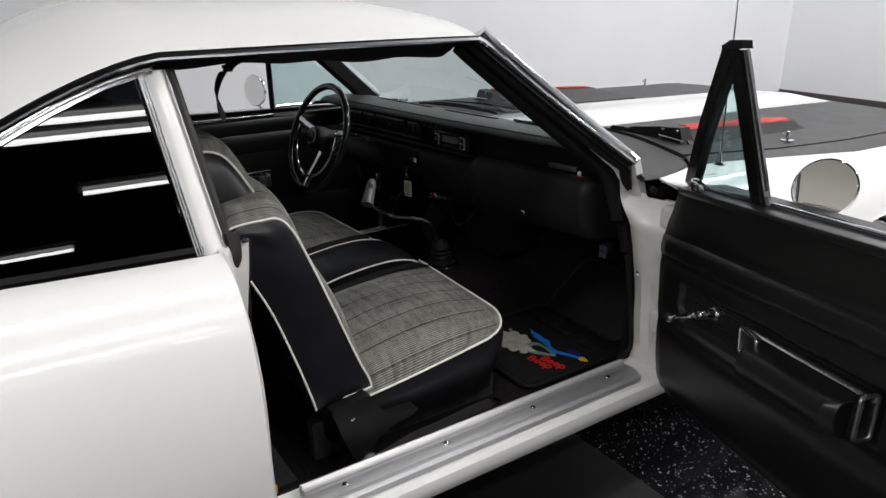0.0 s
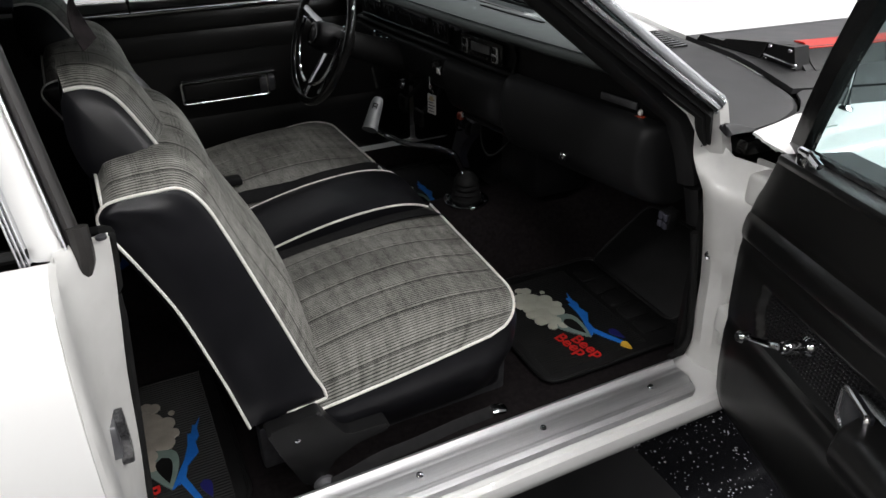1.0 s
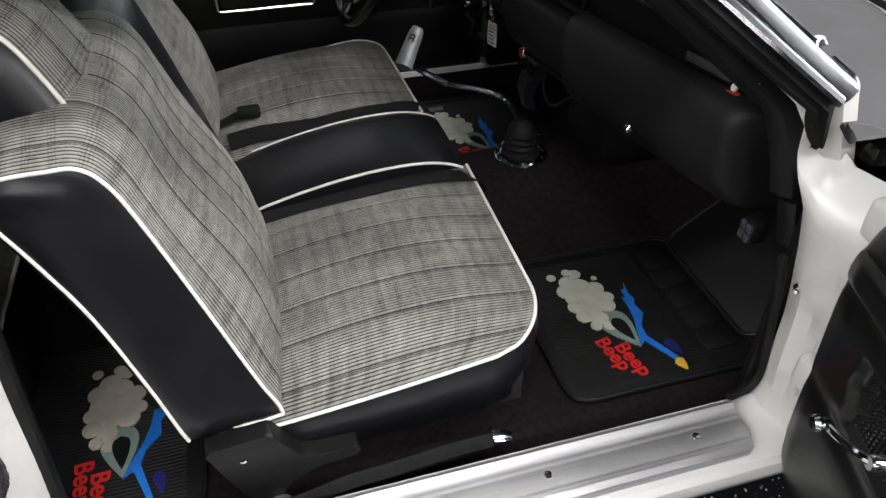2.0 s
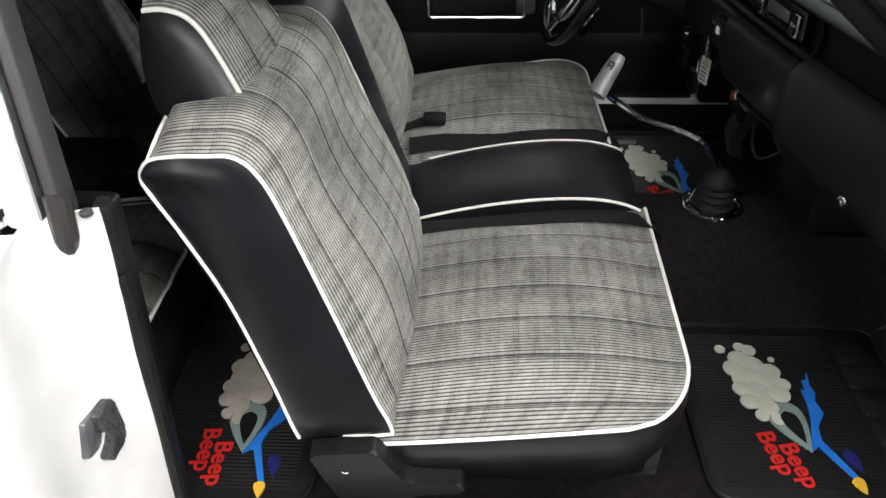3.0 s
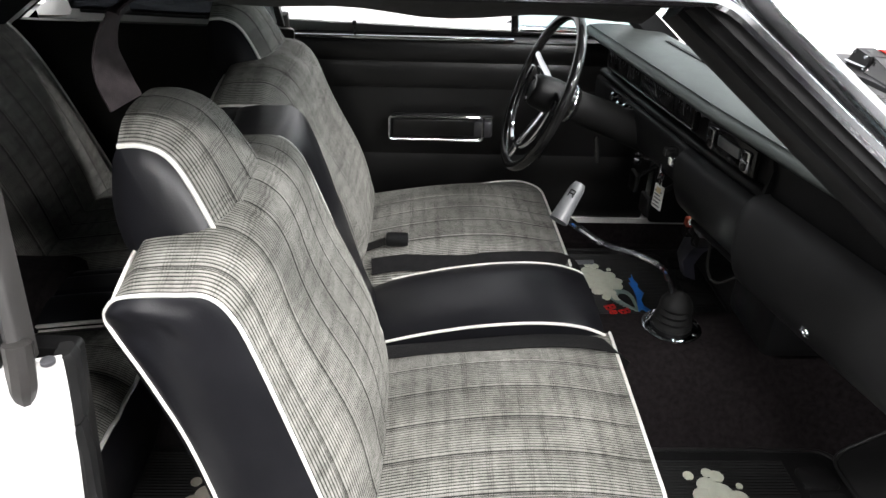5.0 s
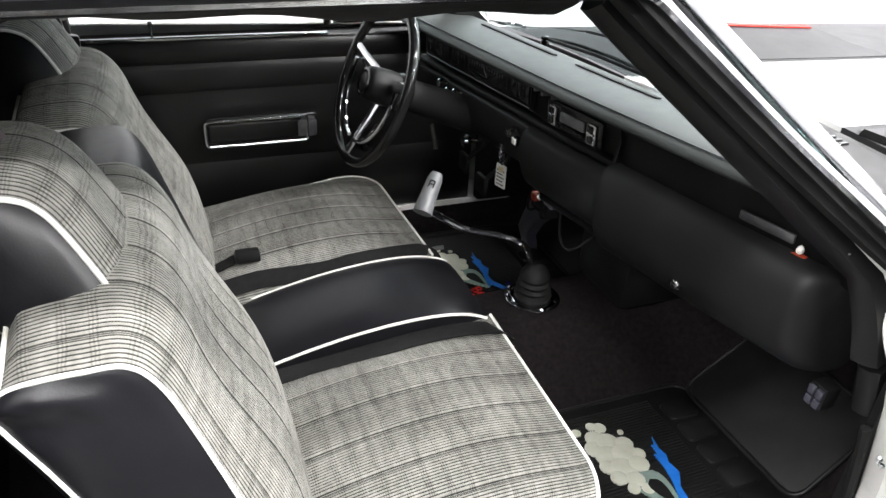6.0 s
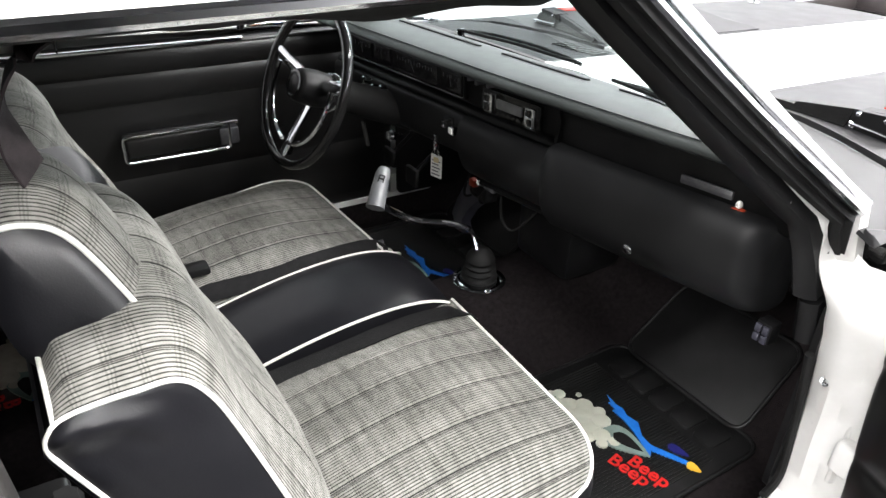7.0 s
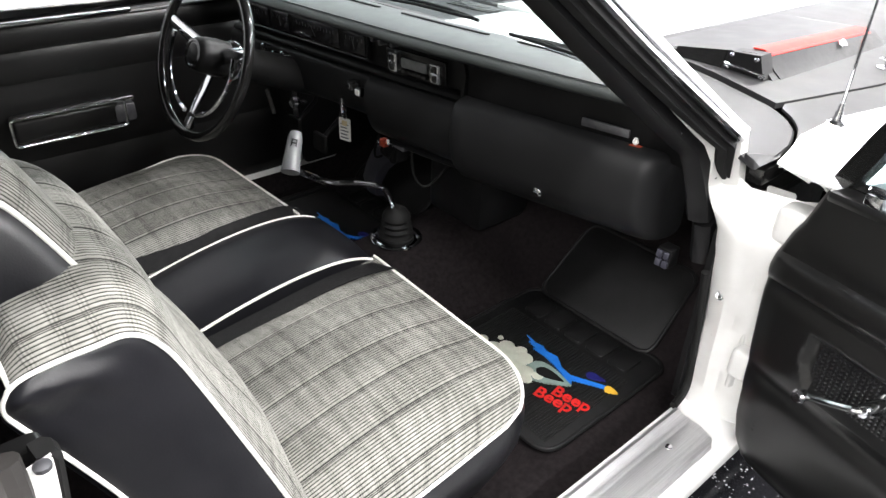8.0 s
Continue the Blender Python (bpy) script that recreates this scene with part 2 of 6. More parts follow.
def smooth_line(points, n=8, closed=False):
    """Catmull-Rom through the points."""
    p = [Vector(q) for q in points]
    out = []
    count = len(p) if closed else len(p) - 1
    for i in range(count):
        if closed:
            a, b, c, d = p[i - 1], p[i], p[(i + 1) % len(p)], p[(i + 2) % len(p)]
        else:
            a, b, c, d = p[max(i - 1, 0)], p[i], p[i + 1], p[min(i + 2, len(p) - 1)]
        for k in range(n):
            t = k / n
            out.append(0.5 * (2 * b + (c - a) * t + (2 * a - 5 * b + 4 * c - d) * t * t + (3 * b - a - 3 * c + d) * t ** 3))
    if not closed:
        out.append(p[-1].copy())
    return out


def grid(fn, nu, nv, uv=None, bm=None):
    """A sheet fn(s, t) for s, t in 0..1; nv may be a list of the values of t; uv(s, t) in metres."""
    bm = bm or bmesh.new()
    layer = bm.loops.layers.uv.verify() if uv else None
    ts = nv if isinstance(nv, list) else [j / nv for j in range(nv + 1)]
    nv = len(ts) - 1
    verts = [[bm.verts.new(fn(i / nu, t)) for t in ts] for i in range(nu + 1)]
    for i in range(nu):
        for j in range(nv):
            f = bm.faces.new((verts[i][j], verts[i + 1][j], verts[i + 1][j + 1], verts[i][j + 1]))
            if uv:
                for lp, (a, b) in zip(f.loops, ((i, j), (i + 1, j), (i + 1, j + 1), (i, j + 1))):
                    lp[layer].uv = uv(a / nu, ts[b])
    return bm


def loft(rows, closed=False, caps=False, bm=None):
    bm = bm or bmesh.new()
    vs = [[bm.verts.new(p) for p in row] for row in rows]
    n = len(vs[0])
    for a, b in zip(vs, vs[1:]):
        for j in range(n if closed else n - 1):
            k = (j + 1) % n
            bm.faces.new((a[j], a[k], b[k], b[j]))
    if caps:
        bm.faces.new(vs[0])
        bm.faces.new(vs[-1])
    return bm


def tube(points, r, sides=8, closed=False, caps=True, bm=None):
    pts = [Vector(p) for p in points]
    rows, prev = [], None
    for i, p in enumerate(pts):
        if closed:
            d = pts[(i + 1) % len(pts)] - pts[i - 1]
        else:
            d = pts[min(i + 1, len(pts) - 1)] - pts[max(i - 1, 0)]
        d.normalize()
        if prev is None:
            side = d.cross(Vector((0, 0, 1)))
            if side.length < 0.1:
                side = d.cross(Vector((0, 1, 0)))
        else:
            side = prev - d * prev.dot(d)
        side.normalize()
        prev = side
        up = side.cross(d)
        rad = r(i / (len(pts) - 1)) if callable(r) else r
        rows.append([p + rad * (math.cos(a) * side + math.sin(a) * up) for a in (2 * math.pi * k / sides for k in range(sides))])
    if closed:
        rows.append(rows[0])
        b = bm or bmesh.new()
        loft(rows, True, False, b)
        bmesh.ops.remove_doubles(b, verts=b.verts, dist=1e-5)
        return b
    return loft(rows, True, caps, bm)


def box(x0, x1, y0, y1, z0, z1, bevel=0.004, segments=2, bm=None):
    own = bmesh.new()
    bmesh.ops.create_cube(own, size=1.0)
    for v in own.verts:
        v.co = Vector(((x0 + x1) / 2 + v.co.x * (x1 - x0), (y0 + y1) / 2 + v.co.y * (y1 - y0), (z0 + z1) / 2 + v.co.z * (z1 - z0)))
    if bevel:
        bmesh.ops.bevel(own, geom=own.edges[:], offset=bevel, segments=segments, profile=0.5, affect="EDGES")
    return own


def prism(outline, to3d, depth, bevel=0.0, segments=2):
    """A plate: outline of 2D points, to3d(a, b, h), thickness depth."""
    bm = bmesh.new()
    low = [bm.verts.new(to3d(a, b, 0.0)) for a, b in outline]
    high = [bm.verts.new(to3d(a, b, depth)) for a, b in outline]
    bm.faces.new(low)
    top = bm.faces.new(high)
    n = len(outline)
    for i in range(n):
        j = (i + 1) % n
        bm.faces.new((low[i], low[j], high[j], high[i]))
    if bevel:
        bmesh.ops.bevel(bm, geom=list(top.edges), offset=bevel, segments=segments, profile=0.5, affect="EDGES")
    return bm


def moved(bm, m):
    bmesh.ops.transform(bm, matrix=m, verts=bm.verts)
    return bm


def lathe(profile, sides=24, m=None):
    """Profile of (radius, height) turned about z."""
    rows = [[Vector((r * math.cos(a), r * math.sin(a), h)) for a in (2 * math.pi * k / sides for k in range(sides))] for r, h in profile]
    bm = loft(rows, True, True)
    return moved(bm, m) if m else bm


def rounded(points, r=0.01, n=4):
    """Rounds the corners of a closed 2D outline."""
    out = []
    k = len(points)
    for i in range(k):
        a, b, c = Vector(points[i - 1]), Vector(points[i]), Vector(points[(i + 1) % k])
        u, w = (a - b), (c - b)
        cut = min(r, u.length * 0.45, w.length * 0.45)
        p, q = b + u.normalized() * cut, b + w.normalized() * cut
        for j in range(n + 1):
            t = j / n
            out.append(tuple((1 - t) ** 2 * p + 2 * t * (1 - t) * b + t * t * q))
    return out


def axis_pose(origin, z_axis, x_hint=(1, 0, 0)):
    z = Vector(z_axis).normalized()
    x = Vector(x_hint)
    x = (x - z * x.dot(z)).normalized()
    y = z.cross(x)
    m = Matrix((x, y, z)).transposed().to_4x4()
    m.translation = Vector(origin)
    return m


def lettering(name, text, size, m, mat, parent, depth=0.0006, label=""):
    cu = bpy.data.curves.new(name, "FONT")
    cu.body, cu.size, cu.extrude, cu.align_x, cu.align_y = text, size, depth, "CENTER", "CENTER"
    cu.offset = size * 0.018
    tmp = bpy.data.objects.new(name, cu)
    me = bpy.data.meshes.new_from_object(tmp)
    bpy.data.objects.remove(tmp)
    me.transform(m)
    me.materials.append(mat)
    ob = new(name, me)
    ob.parent = parent
    return tagged(ob, label) if label else ob


# ---- the showroom ----
def wall(name, x0, x1, y0, y1, mat=None, label="white painted plain showroom wall"):
    tagged(finish(name, box(x0, x1, y0, y1, 0, ROOM_H, 0), mat or wall_paint), label, "wall", kind="structure")


wall("wall_east", ROOM_X1, ROOM_X1 + 0.2, ROOM_Y0 - 0.2, ROOM_Y1 + 0.2)
wall("wall_west", ROOM_X0 - 0.2, ROOM_X0, ROOM_Y0 - 0.2, ROOM_Y1 + 0.2, cream_wall, "cream painted hall wall")
wall("wall_north", ROOM_X0, ROOM_X1, ROOM_Y1, ROOM_Y1 + 0.2)
wall("wall_south", ROOM_X0, ROOM_X1, ROOM_Y0 - 0.2, ROOM_Y0, dark_wall, "dark grey painted hall wall")
tagged(finish("floor", box(ROOM_X0 - 0.2, ROOM_X1 + 0.2, ROOM_Y0 - 0.2, ROOM_Y1 + 0.2, -0.2, 0, 0), epoxy), "glossy black epoxy floor with pale flakes", "floor", kind="structure")
tagged(finish("ceiling", box(ROOM_X0 - 0.2, ROOM_X1 + 0.2, ROOM_Y0 - 0.2, ROOM_Y1 + 0.2, ROOM_H, ROOM_H + 0.2, 0), ceiling_paint), "dark painted open hall ceiling", "ceiling", kind="structure")
tagged(finish("baseboard", box(ROOM_X0, ROOM_X1 - 0.015, ROOM_Y1 - 0.015, ROOM_Y1 - 0.002, 0.002, 0.14, 0.004), base_board), "dark baseboard along the white wall", "baseboard", kind="structure")
tagged(finish("baseboard", box(ROOM_X1 - 0.015, ROOM_X1 - 0.002, ROOM_Y0, ROOM_Y1 - 0.002, 0.002, 0.16, 0.004), base_board), "dark baseboard along the white wall", "baseboard", kind="structure")

for lx, ly, share in LAMP_PLACES:
    ceiling_lamp(lx, ly, share)
    fixture = thing("ceiling_light", "long white ceiling light with a bright diffuser", "ceiling light", (lx, ly, ROOM_H), "ceiling lights")
    part("housing", box(-1.25, 1.25, -0.12, 0.12, -0.06, -0.002, 0.01), lamp_body, fixture)
    part("diffuser", box(-1.2, 1.2, -0.08, 0.08, -0.085, -0.061, 0.008), diffuser, fixture, "bright white diffuser")

# ---- the car: body ----
car = thing("car", "white two-door muscle car with black hood stripes, passenger door open", "car")

# side skin heights and depths: (z, half width)
SIDE = [(0.962, 0.775), (0.958, 0.82), (0.935, 0.862), (0.88, 0.905), (0.78, 0.935), (0.66, 0.945), (0.54, 0.938), (0.42, 0.915), (0.32, 0.885), (0.24, 0.862)]


def side_row(x, side, flare=0.0, rise=0.0):
    row = []
    for z, y in SIDE:
        k = max(0.0, min(1.0, (z - 0.3) / 0.66))
        row.append(Vector((x, side * (y + flare * math.sin(k * math.pi)), z + rise * k)))
    return smooth_line(row, 3)


def wheel_cut(row, xc, r, zc=0.33):
    """Pulls the skin up to the wheel arch."""
    for p in row:
        d = r * r - (p.x - xc) ** 2
        if d > 0:
            p.z = max(p.z, zc + math.sqrt(d))
    return row


def quarter(side):
    rows = []
    for i in range(61):
        x = 0.012 - 2.0 * i / 60
        f = 0.02 * math.exp(-((x + 0.75) / 0.4) ** 2)
        rows.append(wheel_cut(side_row(x, side, f, 0.03 * min(1, -x / 0.8) if x < 0 else 0), -0.87, 0.37))
    return loft(rows)


def fender(side):
    rows = []
    for i in range(61):
        x = 1.205 + 1.95 * i / 60
        rows.append(wheel_cut(side_row(x, side, 0.01 * math.exp(-((x - 1.9) / 0.5) ** 2), -0.052 * (x - 1.2) / 1.9 - 0.044)[3:], 2.08, 0.38))
    for row in rows[:6]:
        for p in row:
            p.z = max(p.z, 0.345)
    return loft(rows)


for side, name in ((-1, "quarter_panel"), (1, "quarter_panel")):
    shell(part(name, quarter(side), paint_white, car, "glossy white rear quarter panel"), 0.004, 0)
for side in (-1, 1):
    shell(part("front_fender", fender(side), paint_white, car, "glossy white front fender"), 0.004, 0)

# far door skin, closed
rows = [side_row(0.02 + 1.175 * i / 20, 1, 0, -0.03 * i / 20) for i in range(21)]
shell(part("driver_door", loft(rows), paint_white, car, "closed white driver door with black vinyl panel"), 0.004, 0)


def rocker(side):
    prof = [(0.79, 0.372), (0.862, 0.372), (0.872, 0.364), (0.876, 0.345), (0.868, 0.318), (0.850, 0.298), (0.82, 0.288), (0.74, 0.285), (0.735, 0.372)]
    return loft([[Vector((x, side * y, z)) for y, z in prof] for x in (-0.45, 0.0, 0.6, 1.2, 1.62)], True, True)


for side in (-1, 1):
    part("rocker_panel", rocker(side), paint_white, car, "white rocker panel below the door opening")

# sill scuff plate with grooves and screws
PLATE = [(-0.748, 0.376), (-0.750, 0.392), (-0.758, 0.396), (-0.764, 0.392), (-0.770, 0.3885)]
for y in (-0.774, -0.785, -0.822, -0.830):
    PLATE += [(y, 0.3885), (y - 0.002, 0.3880), (y - 0.004, 0.3885)]
PLATE += [(-0.836, 0.388), (-0.846, 0.384), (-0.850, 0.374)]
rows = []
for x, cut in ((0.13, 0.0), (0.14, 0.0), (0.4, 0), (0.7, 0), (1.0, 0), (1.095, 0), (1.108, 0.004), (1.118, 0.02)):
    rows.append([Vector((x, max(y, -0.85 + cut * 2), z)) for y, z in PLATE])
plate = part("sill_plate", loft(rows), aluminium, car, "brushed aluminium sill plate with fluted lines")
for x in (0.215, 0.481, 0.75, 1.021):
    screw = lathe([(0.0075, 0), (0.0075, 0.001), (0.006, 0.003), (0.002, 0.004)], 12, pose(x, -0.80, 0.3885))
    part("screw", screw, chrome, plate)

# underbody and closing panels
part("underbody", box(-1.9, 3.0, -0.74, 0.74, 0.2, 0.26, 0.02), steel_dark, car)

# door jambs (passenger side): rear pillar face and front hinge pillar
edge_row = side_row(0.012, -1)
rows = []
for p in edge_row:
    if p.z < 0.345:
        continue
    k = (p.z - 0.34) / 0.615
    inner = Vector((0.018 + 0.062 * k, -0.724, p.z))
    row = []
    for q, (fx, dx) in enumerate(((0.0, 0.0), (0.02, 0.006), (0.12, 0.014), (0.3, 0.012), (0.45, 0.004), (0.6, 0.010), (0.8, 0.006), (1.0, 0.0))):
        a = p.lerp(inner, fx)
        a.x = p.x + (inner.x - p.x) * (fx ** 4 if fx < 1 else 1) + dx * (1 - 0.5 * k) + 0.004 * noise.noise((q * 0.7, p.z * 6, 3.1))
        row.append(a)
    rows.append(row)
shell(part("rear_jamb", loft(rows), dim_jamb_white, car, "white door jamb with formed recesses"), 0.004, 0)
for z0, z1 in ((0.345, 0.868), (0.870, 0.962)):
    rows = []
    for i in range(13):
        z = z0 + (z1 - z0) * i / 12
        x = 0.020 + 0.062 * (z - 0.34) / 0.615
        end = 0.004 if i in (0, 12) else 0.0
        rows.append([Vector((x + dx, y, z)) for dx, y in ((-0.010, -0.722), (0.004 - end, -0.726), (0.009 - end, -0.720), (0.009 - end, -0.706), (0.003 - end, -0.700), (-0.012, -0.702))])
    part("jamb_weatherstrip", loft(rows, True, True), rubber, car, "black rubber edging on the jamb")
part("jamb_bolt", lathe([(0.007, 0), (0.007, 0.004), (0.003, 0.006)], 10, pose(0.074, -0.735, 0.962)), steel_dark, car)
SY, SZ = -0.803, 0.690
hook = [(0.016, 0.036), (0.024, 0.026), (0.023, -0.028), (0.014, -0.040), (-0.018, -0.040), (-0.020, -0.028), (-0.006, -0.020), (0.004, -0.008), (0.004, 0.004), (-0.012, 0.006), (-0.012, 0.036)]
striker = part("striker", prism(rounded(hook, 0.004, 3), lambda a, b, h: Vector((0.006 + h, SY + 0.006 + a, SZ + b)), 0.036, 0.003), striker_grey, car, "dark grey moulded door striker")
wedge = [(-0.034, -0.006), (-0.010, -0.012), (0.004, 0.004), (0.012, 0.036), (-0.018, 0.038)]
part("striker_wedge", prism(rounded(wedge, 0.003, 3), lambda a, b, h: Vector((0.004 + h, SY + a, SZ + b)), 0.028, 0.003), steel_dark, striker, "worn grey striker block")
for by, bz in ((0.016, 0.018), (0.012, -0.004)):
    part("striker_bolt", lathe([(0.005, 0), (0.005, 0.003), (0.003, 0.005)], 10, axis_pose((0.0415, SY + 0.006 + by, SZ + bz), (1, 0, 0))), chrome, striker)

HINGE = [(1.165, -0.725), (1.155, -0.735), (1.150, -0.765), (1.158, -0.785), (1.166, -0.80), (1.172, -0.825), (1.186, -0.85), (1.20, -0.862), (1.23, -0.866), (1.26, -0.868)]
HINGE_TOP = [(1.125, -0.690), (1.135, -0.692), (1.165, -0.695), (1.182, -0.712), (1.188, -0.738), (1.194, -0.765), (1.20, -0.79), (1.21, -0.82), (1.23, -0.845), (1.26, -0.862)]


def pillar_x(z):
    """Rear edge of the hinge pillar: it leans back towards the top."""
    for (a, u), (b, w) in zip(PILLAR, PILLAR[1:]):
        if z <= b:
            return u + (w - u) * (z - a) / (b - a)
    return PILLAR[-1][1]


PILLAR = [(0.30, 1.15), (0.36, 1.184), (0.42, 1.198), (0.57, 1.182), (0.73, 1.152), (0.82, 1.128), (0.96, 1.112)]
rows = []
for i in range(31):
    k = i / 30
    row = []
    for q, (x, y) in enumerate(HINGE):
        z = 0.34 + (0.59 - 0.065 * min(1.0, q / 4)) * k
        f = 1 - q / (len(HINGE) - 1)
        w = max(0.0, min(1.0, (z - 0.79) / 0.09))
        w = w * w * (3 - 2 * w)
        fold = 0.009 * math.exp(-((y + 0.80 + 0.02 * math.sin(z * 9)) / 0.006) ** 2)
        low = Vector((x + (pillar_x(z) - 1.155) * f ** 0.7 + fold + 0.004 * noise.noise((0, y * 20, z * 7)), y, z))
        row.append(low.lerp(Vector((HINGE_TOP[q][0], HINGE_TOP[q][1], z)), w))
    rows.append(row)
shell(part("hinge_pillar", loft(rows), dim_jamb_white, car, "white front door pillar with hinges"), 0.006, 0)
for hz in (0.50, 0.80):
    part("hinge", box(1.155, 1.215, -0.862, -0.805, hz, hz + 0.065, 0.012, 3), dim_jamb_white, car, "white painted door hinge")
button = part("courtesy_switch", lathe([(0.010, 0), (0.010, 0.002), (0.005, 0.003), (0.005, 0.012), (0.003, 0.014)], 14, axis_pose((1.163, -0.755, 0.654), (-0.9, -0.4, 0))), chrome, car, "small door lamp push switch")
# opening weatherstrip along the hinge pillar and down to the sill
seal = smooth_line([(1.12, -0.745, 0.392), (1.165, -0.738, 0.398), (1.182, -0.732, 0.43), (1.165, -0.73, 0.55), (1.148, -0.728, 0.65), (1.138, -0.726, 0.70)], 6)
part("front_weatherstrip", tube(seal, 0.008, 8), rubber, car, "black rubber seal in the door opening")

# ---- roof, pillars, glass ----
def roof_z(x):
    """Height of the drip rail along the car."""
    if x > -0.02:
        return 1.300 - 0.02 * max(0, (x - 0.3)) ** 2
    return 1.300 - 0.02 * (-0.02 - x) - 0.62 * (-0.02 - x) ** 1.45


def rail_y(x):
    return 0.655 - 0.058 * max(0, x) + 0.05 * max(0, -x)


def roof_point(s, t):
    x = 0.70 - 1.75 * s
    a = (t - 0.5) * 2
    y = a * rail_y(x)
    edge = roof_z(x)
    crown = 0.085 * (1 - abs(a) ** 2.6)
    front = 1 - 0.5 * max(0, (x - 0.45) / 0.25) ** 2
    xx = x + (0.08 * (1 - a * a) if x > 0.5 else 0) * max(0, (x - 0.5) / 0.2)
    return Vector((xx, y, edge + crown * front))


roof = shell(part("roof", grid(roof_point, 44, 28), paint_white, car, "glossy white steel roof"), 0.008)
part("headliner", grid(lambda s, t: roof_point(s * 0.985 + 0.008, 0.05 + t * 0.90) - Vector((0, 0, 0.030)), 30, 16), headliner, car, "black headliner")

for side in (-1, 1):
    # drip rail: chrome moulding over the opening, then the dark opening frame below
    xs = [0.66 - 1.51 * i / 40 for i in range(41)]
    rail = [Vector((x, side * (rail_y(x) + 0.012), roof_z(x) - 0.002)) for x in xs]
    corner = [Vector((1.128, side * 0.728, 0.966)), Vector((0.915, side * 0.660, 1.128)), Vector((0.755, side * 0.625, 1.252)), Vector((0.712, side * 0.620, 1.284)), Vector((0.688, side * 0.624, 1.294))]
    part("drip_rail", tube(smooth_line(corner, 5) + rail, 0.0075, 8), chrome, car, "bright drip rail moulding")
    lip = [Vector((x, side * (rail_y(x) + 0.004), roof_z(x) - 0.008)) for x in xs]
    part("drip_channel", tube(lip, 0.005, 8), rubber, car)
    header = []
    for x in [0.66 - 0.70 * i / 24 for i in range(25)]:
        z, y = roof_z(x), rail_y(x)
        drop = 0.003 * math.sin(x * 31) - 0.011 * max(0.0, min(1.0, (0.42 - x) / 0.2))
        header.append([Vector((x, side * yy, zz)) for yy, zz in ((y, z - 0.008), (y + 0.004, z - 0.011), (y - 0.012, z - 0.013), (y - 0.035, z - 0.016), (y - 0.065, z - 0.030 - drop), (y - 0.10, z - 0.046 - drop), (y - 0.125, z - 0.050 - drop), (y - 0.130, z - 0.012), (y - 0.02, z - 0.003))])
    part("header_weatherstrip", loft(header, True, True), rubber, car, "black rubber header seal")
    # A pillar: bright moulding outside, ribbed seal, inner trim
    a0, a1 = Vector((0.688, side * 0.616, 1.296)), Vector((1.128, side * 0.722, 0.956))
    i0, i1 = Vector((0.668, side * 0.552, 1.262)), Vector((1.075, side * 0.655, 0.925))
    mould, seal_rows, trim_rows, paint_rows = [], [], [], []
    for k in range(21):
        t = k / 20
        bow = Vector((0, -side * 0.012 * math.sin(math.pi * t) ** 0.5, 0))
        a, b = a0.lerp(a1, t) + bow, i0.lerp(i1, t) + bow
        mould.append([a + Vector((dx, side * dy, dz)) for dx, dy, dz in ((0.002, 0.004, 0.003), (0.010, 0.008, 0.009), (0.026, 0.004, 0.020), (0.034, -0.012, 0.024), (0.026, -0.022, 0.012), (0.006, -0.010, 0.0))])
        m = a.lerp(b, 0.5 + 0.12 * max(0.0, (t - 0.55) / 0.45))
        out = Vector((-0.004, side * 0.006, -0.004))
        g = 1.0 - 0.25 * max(0.0, (t - 0.5) / 0.5)
        e = a.lerp(b, 0.5 * g)
        seal_rows.append([a, a.lerp(b, 0.08 * g) + out * 1.2, a.lerp(b, 0.2 * g) + out * 0.3, a.lerp(b, 0.3 * g) + out * 1.3, a.lerp(b, 0.46 * g) + out * 0.8, e, e + Vector((0.03, 0, 0.02)), a + Vector((0.02, -side * 0.02, 0.01))])
        paint_rows.append([a + Vector((0.012, 0, 0.006)), a.lerp(b, 0.75) + Vector((0.010, 0, 0.006)), a.lerp(b, 0.75) + Vector((0.03, 0, 0.03)), a + Vector((0.03, 0, 0.02))])
        trim_rows.append([m - out * 0.2, m.lerp(b, 0.2) + out * 0.9, a.lerp(b, 0.85) + out * 0.9, b, b + Vector((0.012, -side * 0.012, 0.010)), b + Vector((0.05, -side * 0.006, 0.04)), m + Vector((0.03, 0, 0.02))])
    last = trim_rows[-1]
    c0 = sum(last, Vector((0, 0, 0))) / len(last)
    for k in range(1, 9):
        u = k / 8
        c = c0.lerp(Vector((1.140, side * 0.692, 0.803)), u) + Vector((0.006 * math.sin(u * math.pi), 0, 0))
        trim_rows.append([Vector((c.x + min((p.x - c0.x) * (1 + 0.25 * u), 0.03 - 0.022 * u), c.y + (p.y - c0.y) * (1 + 0.2 * u), c.z + (p.z - c0.z) * (1 - 0.6 * u))) for p in last])
    lower_rows = []
    for k in range(6):
        u = k / 5
        c = Vector((1.148 + 0.026 * u, side * 0.697, 0.792 - 0.09 * u))
        lower_rows.append([Vector((c.x + (p.x - c0.x) * (1.0 - 0.1 * u), c.y + (p.y - c0.y), c.z + (p.z - c0.z) * 0.4)) for p in last])
    part("lower_pillar_trim", loft(lower_rows, True, True), plastic, car, "black lower pillar cover")
    for k in range(1, 6):
        paint_rows.append([p + Vector((0.048 * k / 5, 0, -0.13 * k / 5)) for p in paint_rows[20]])
    part("pillar_paint", loft(paint_rows, True, True), dim_jamb_white, car, "white painted windshield pillar")
    part("windshield_moulding", loft(mould, True, True), chrome, car, "bright windshield pillar moulding")
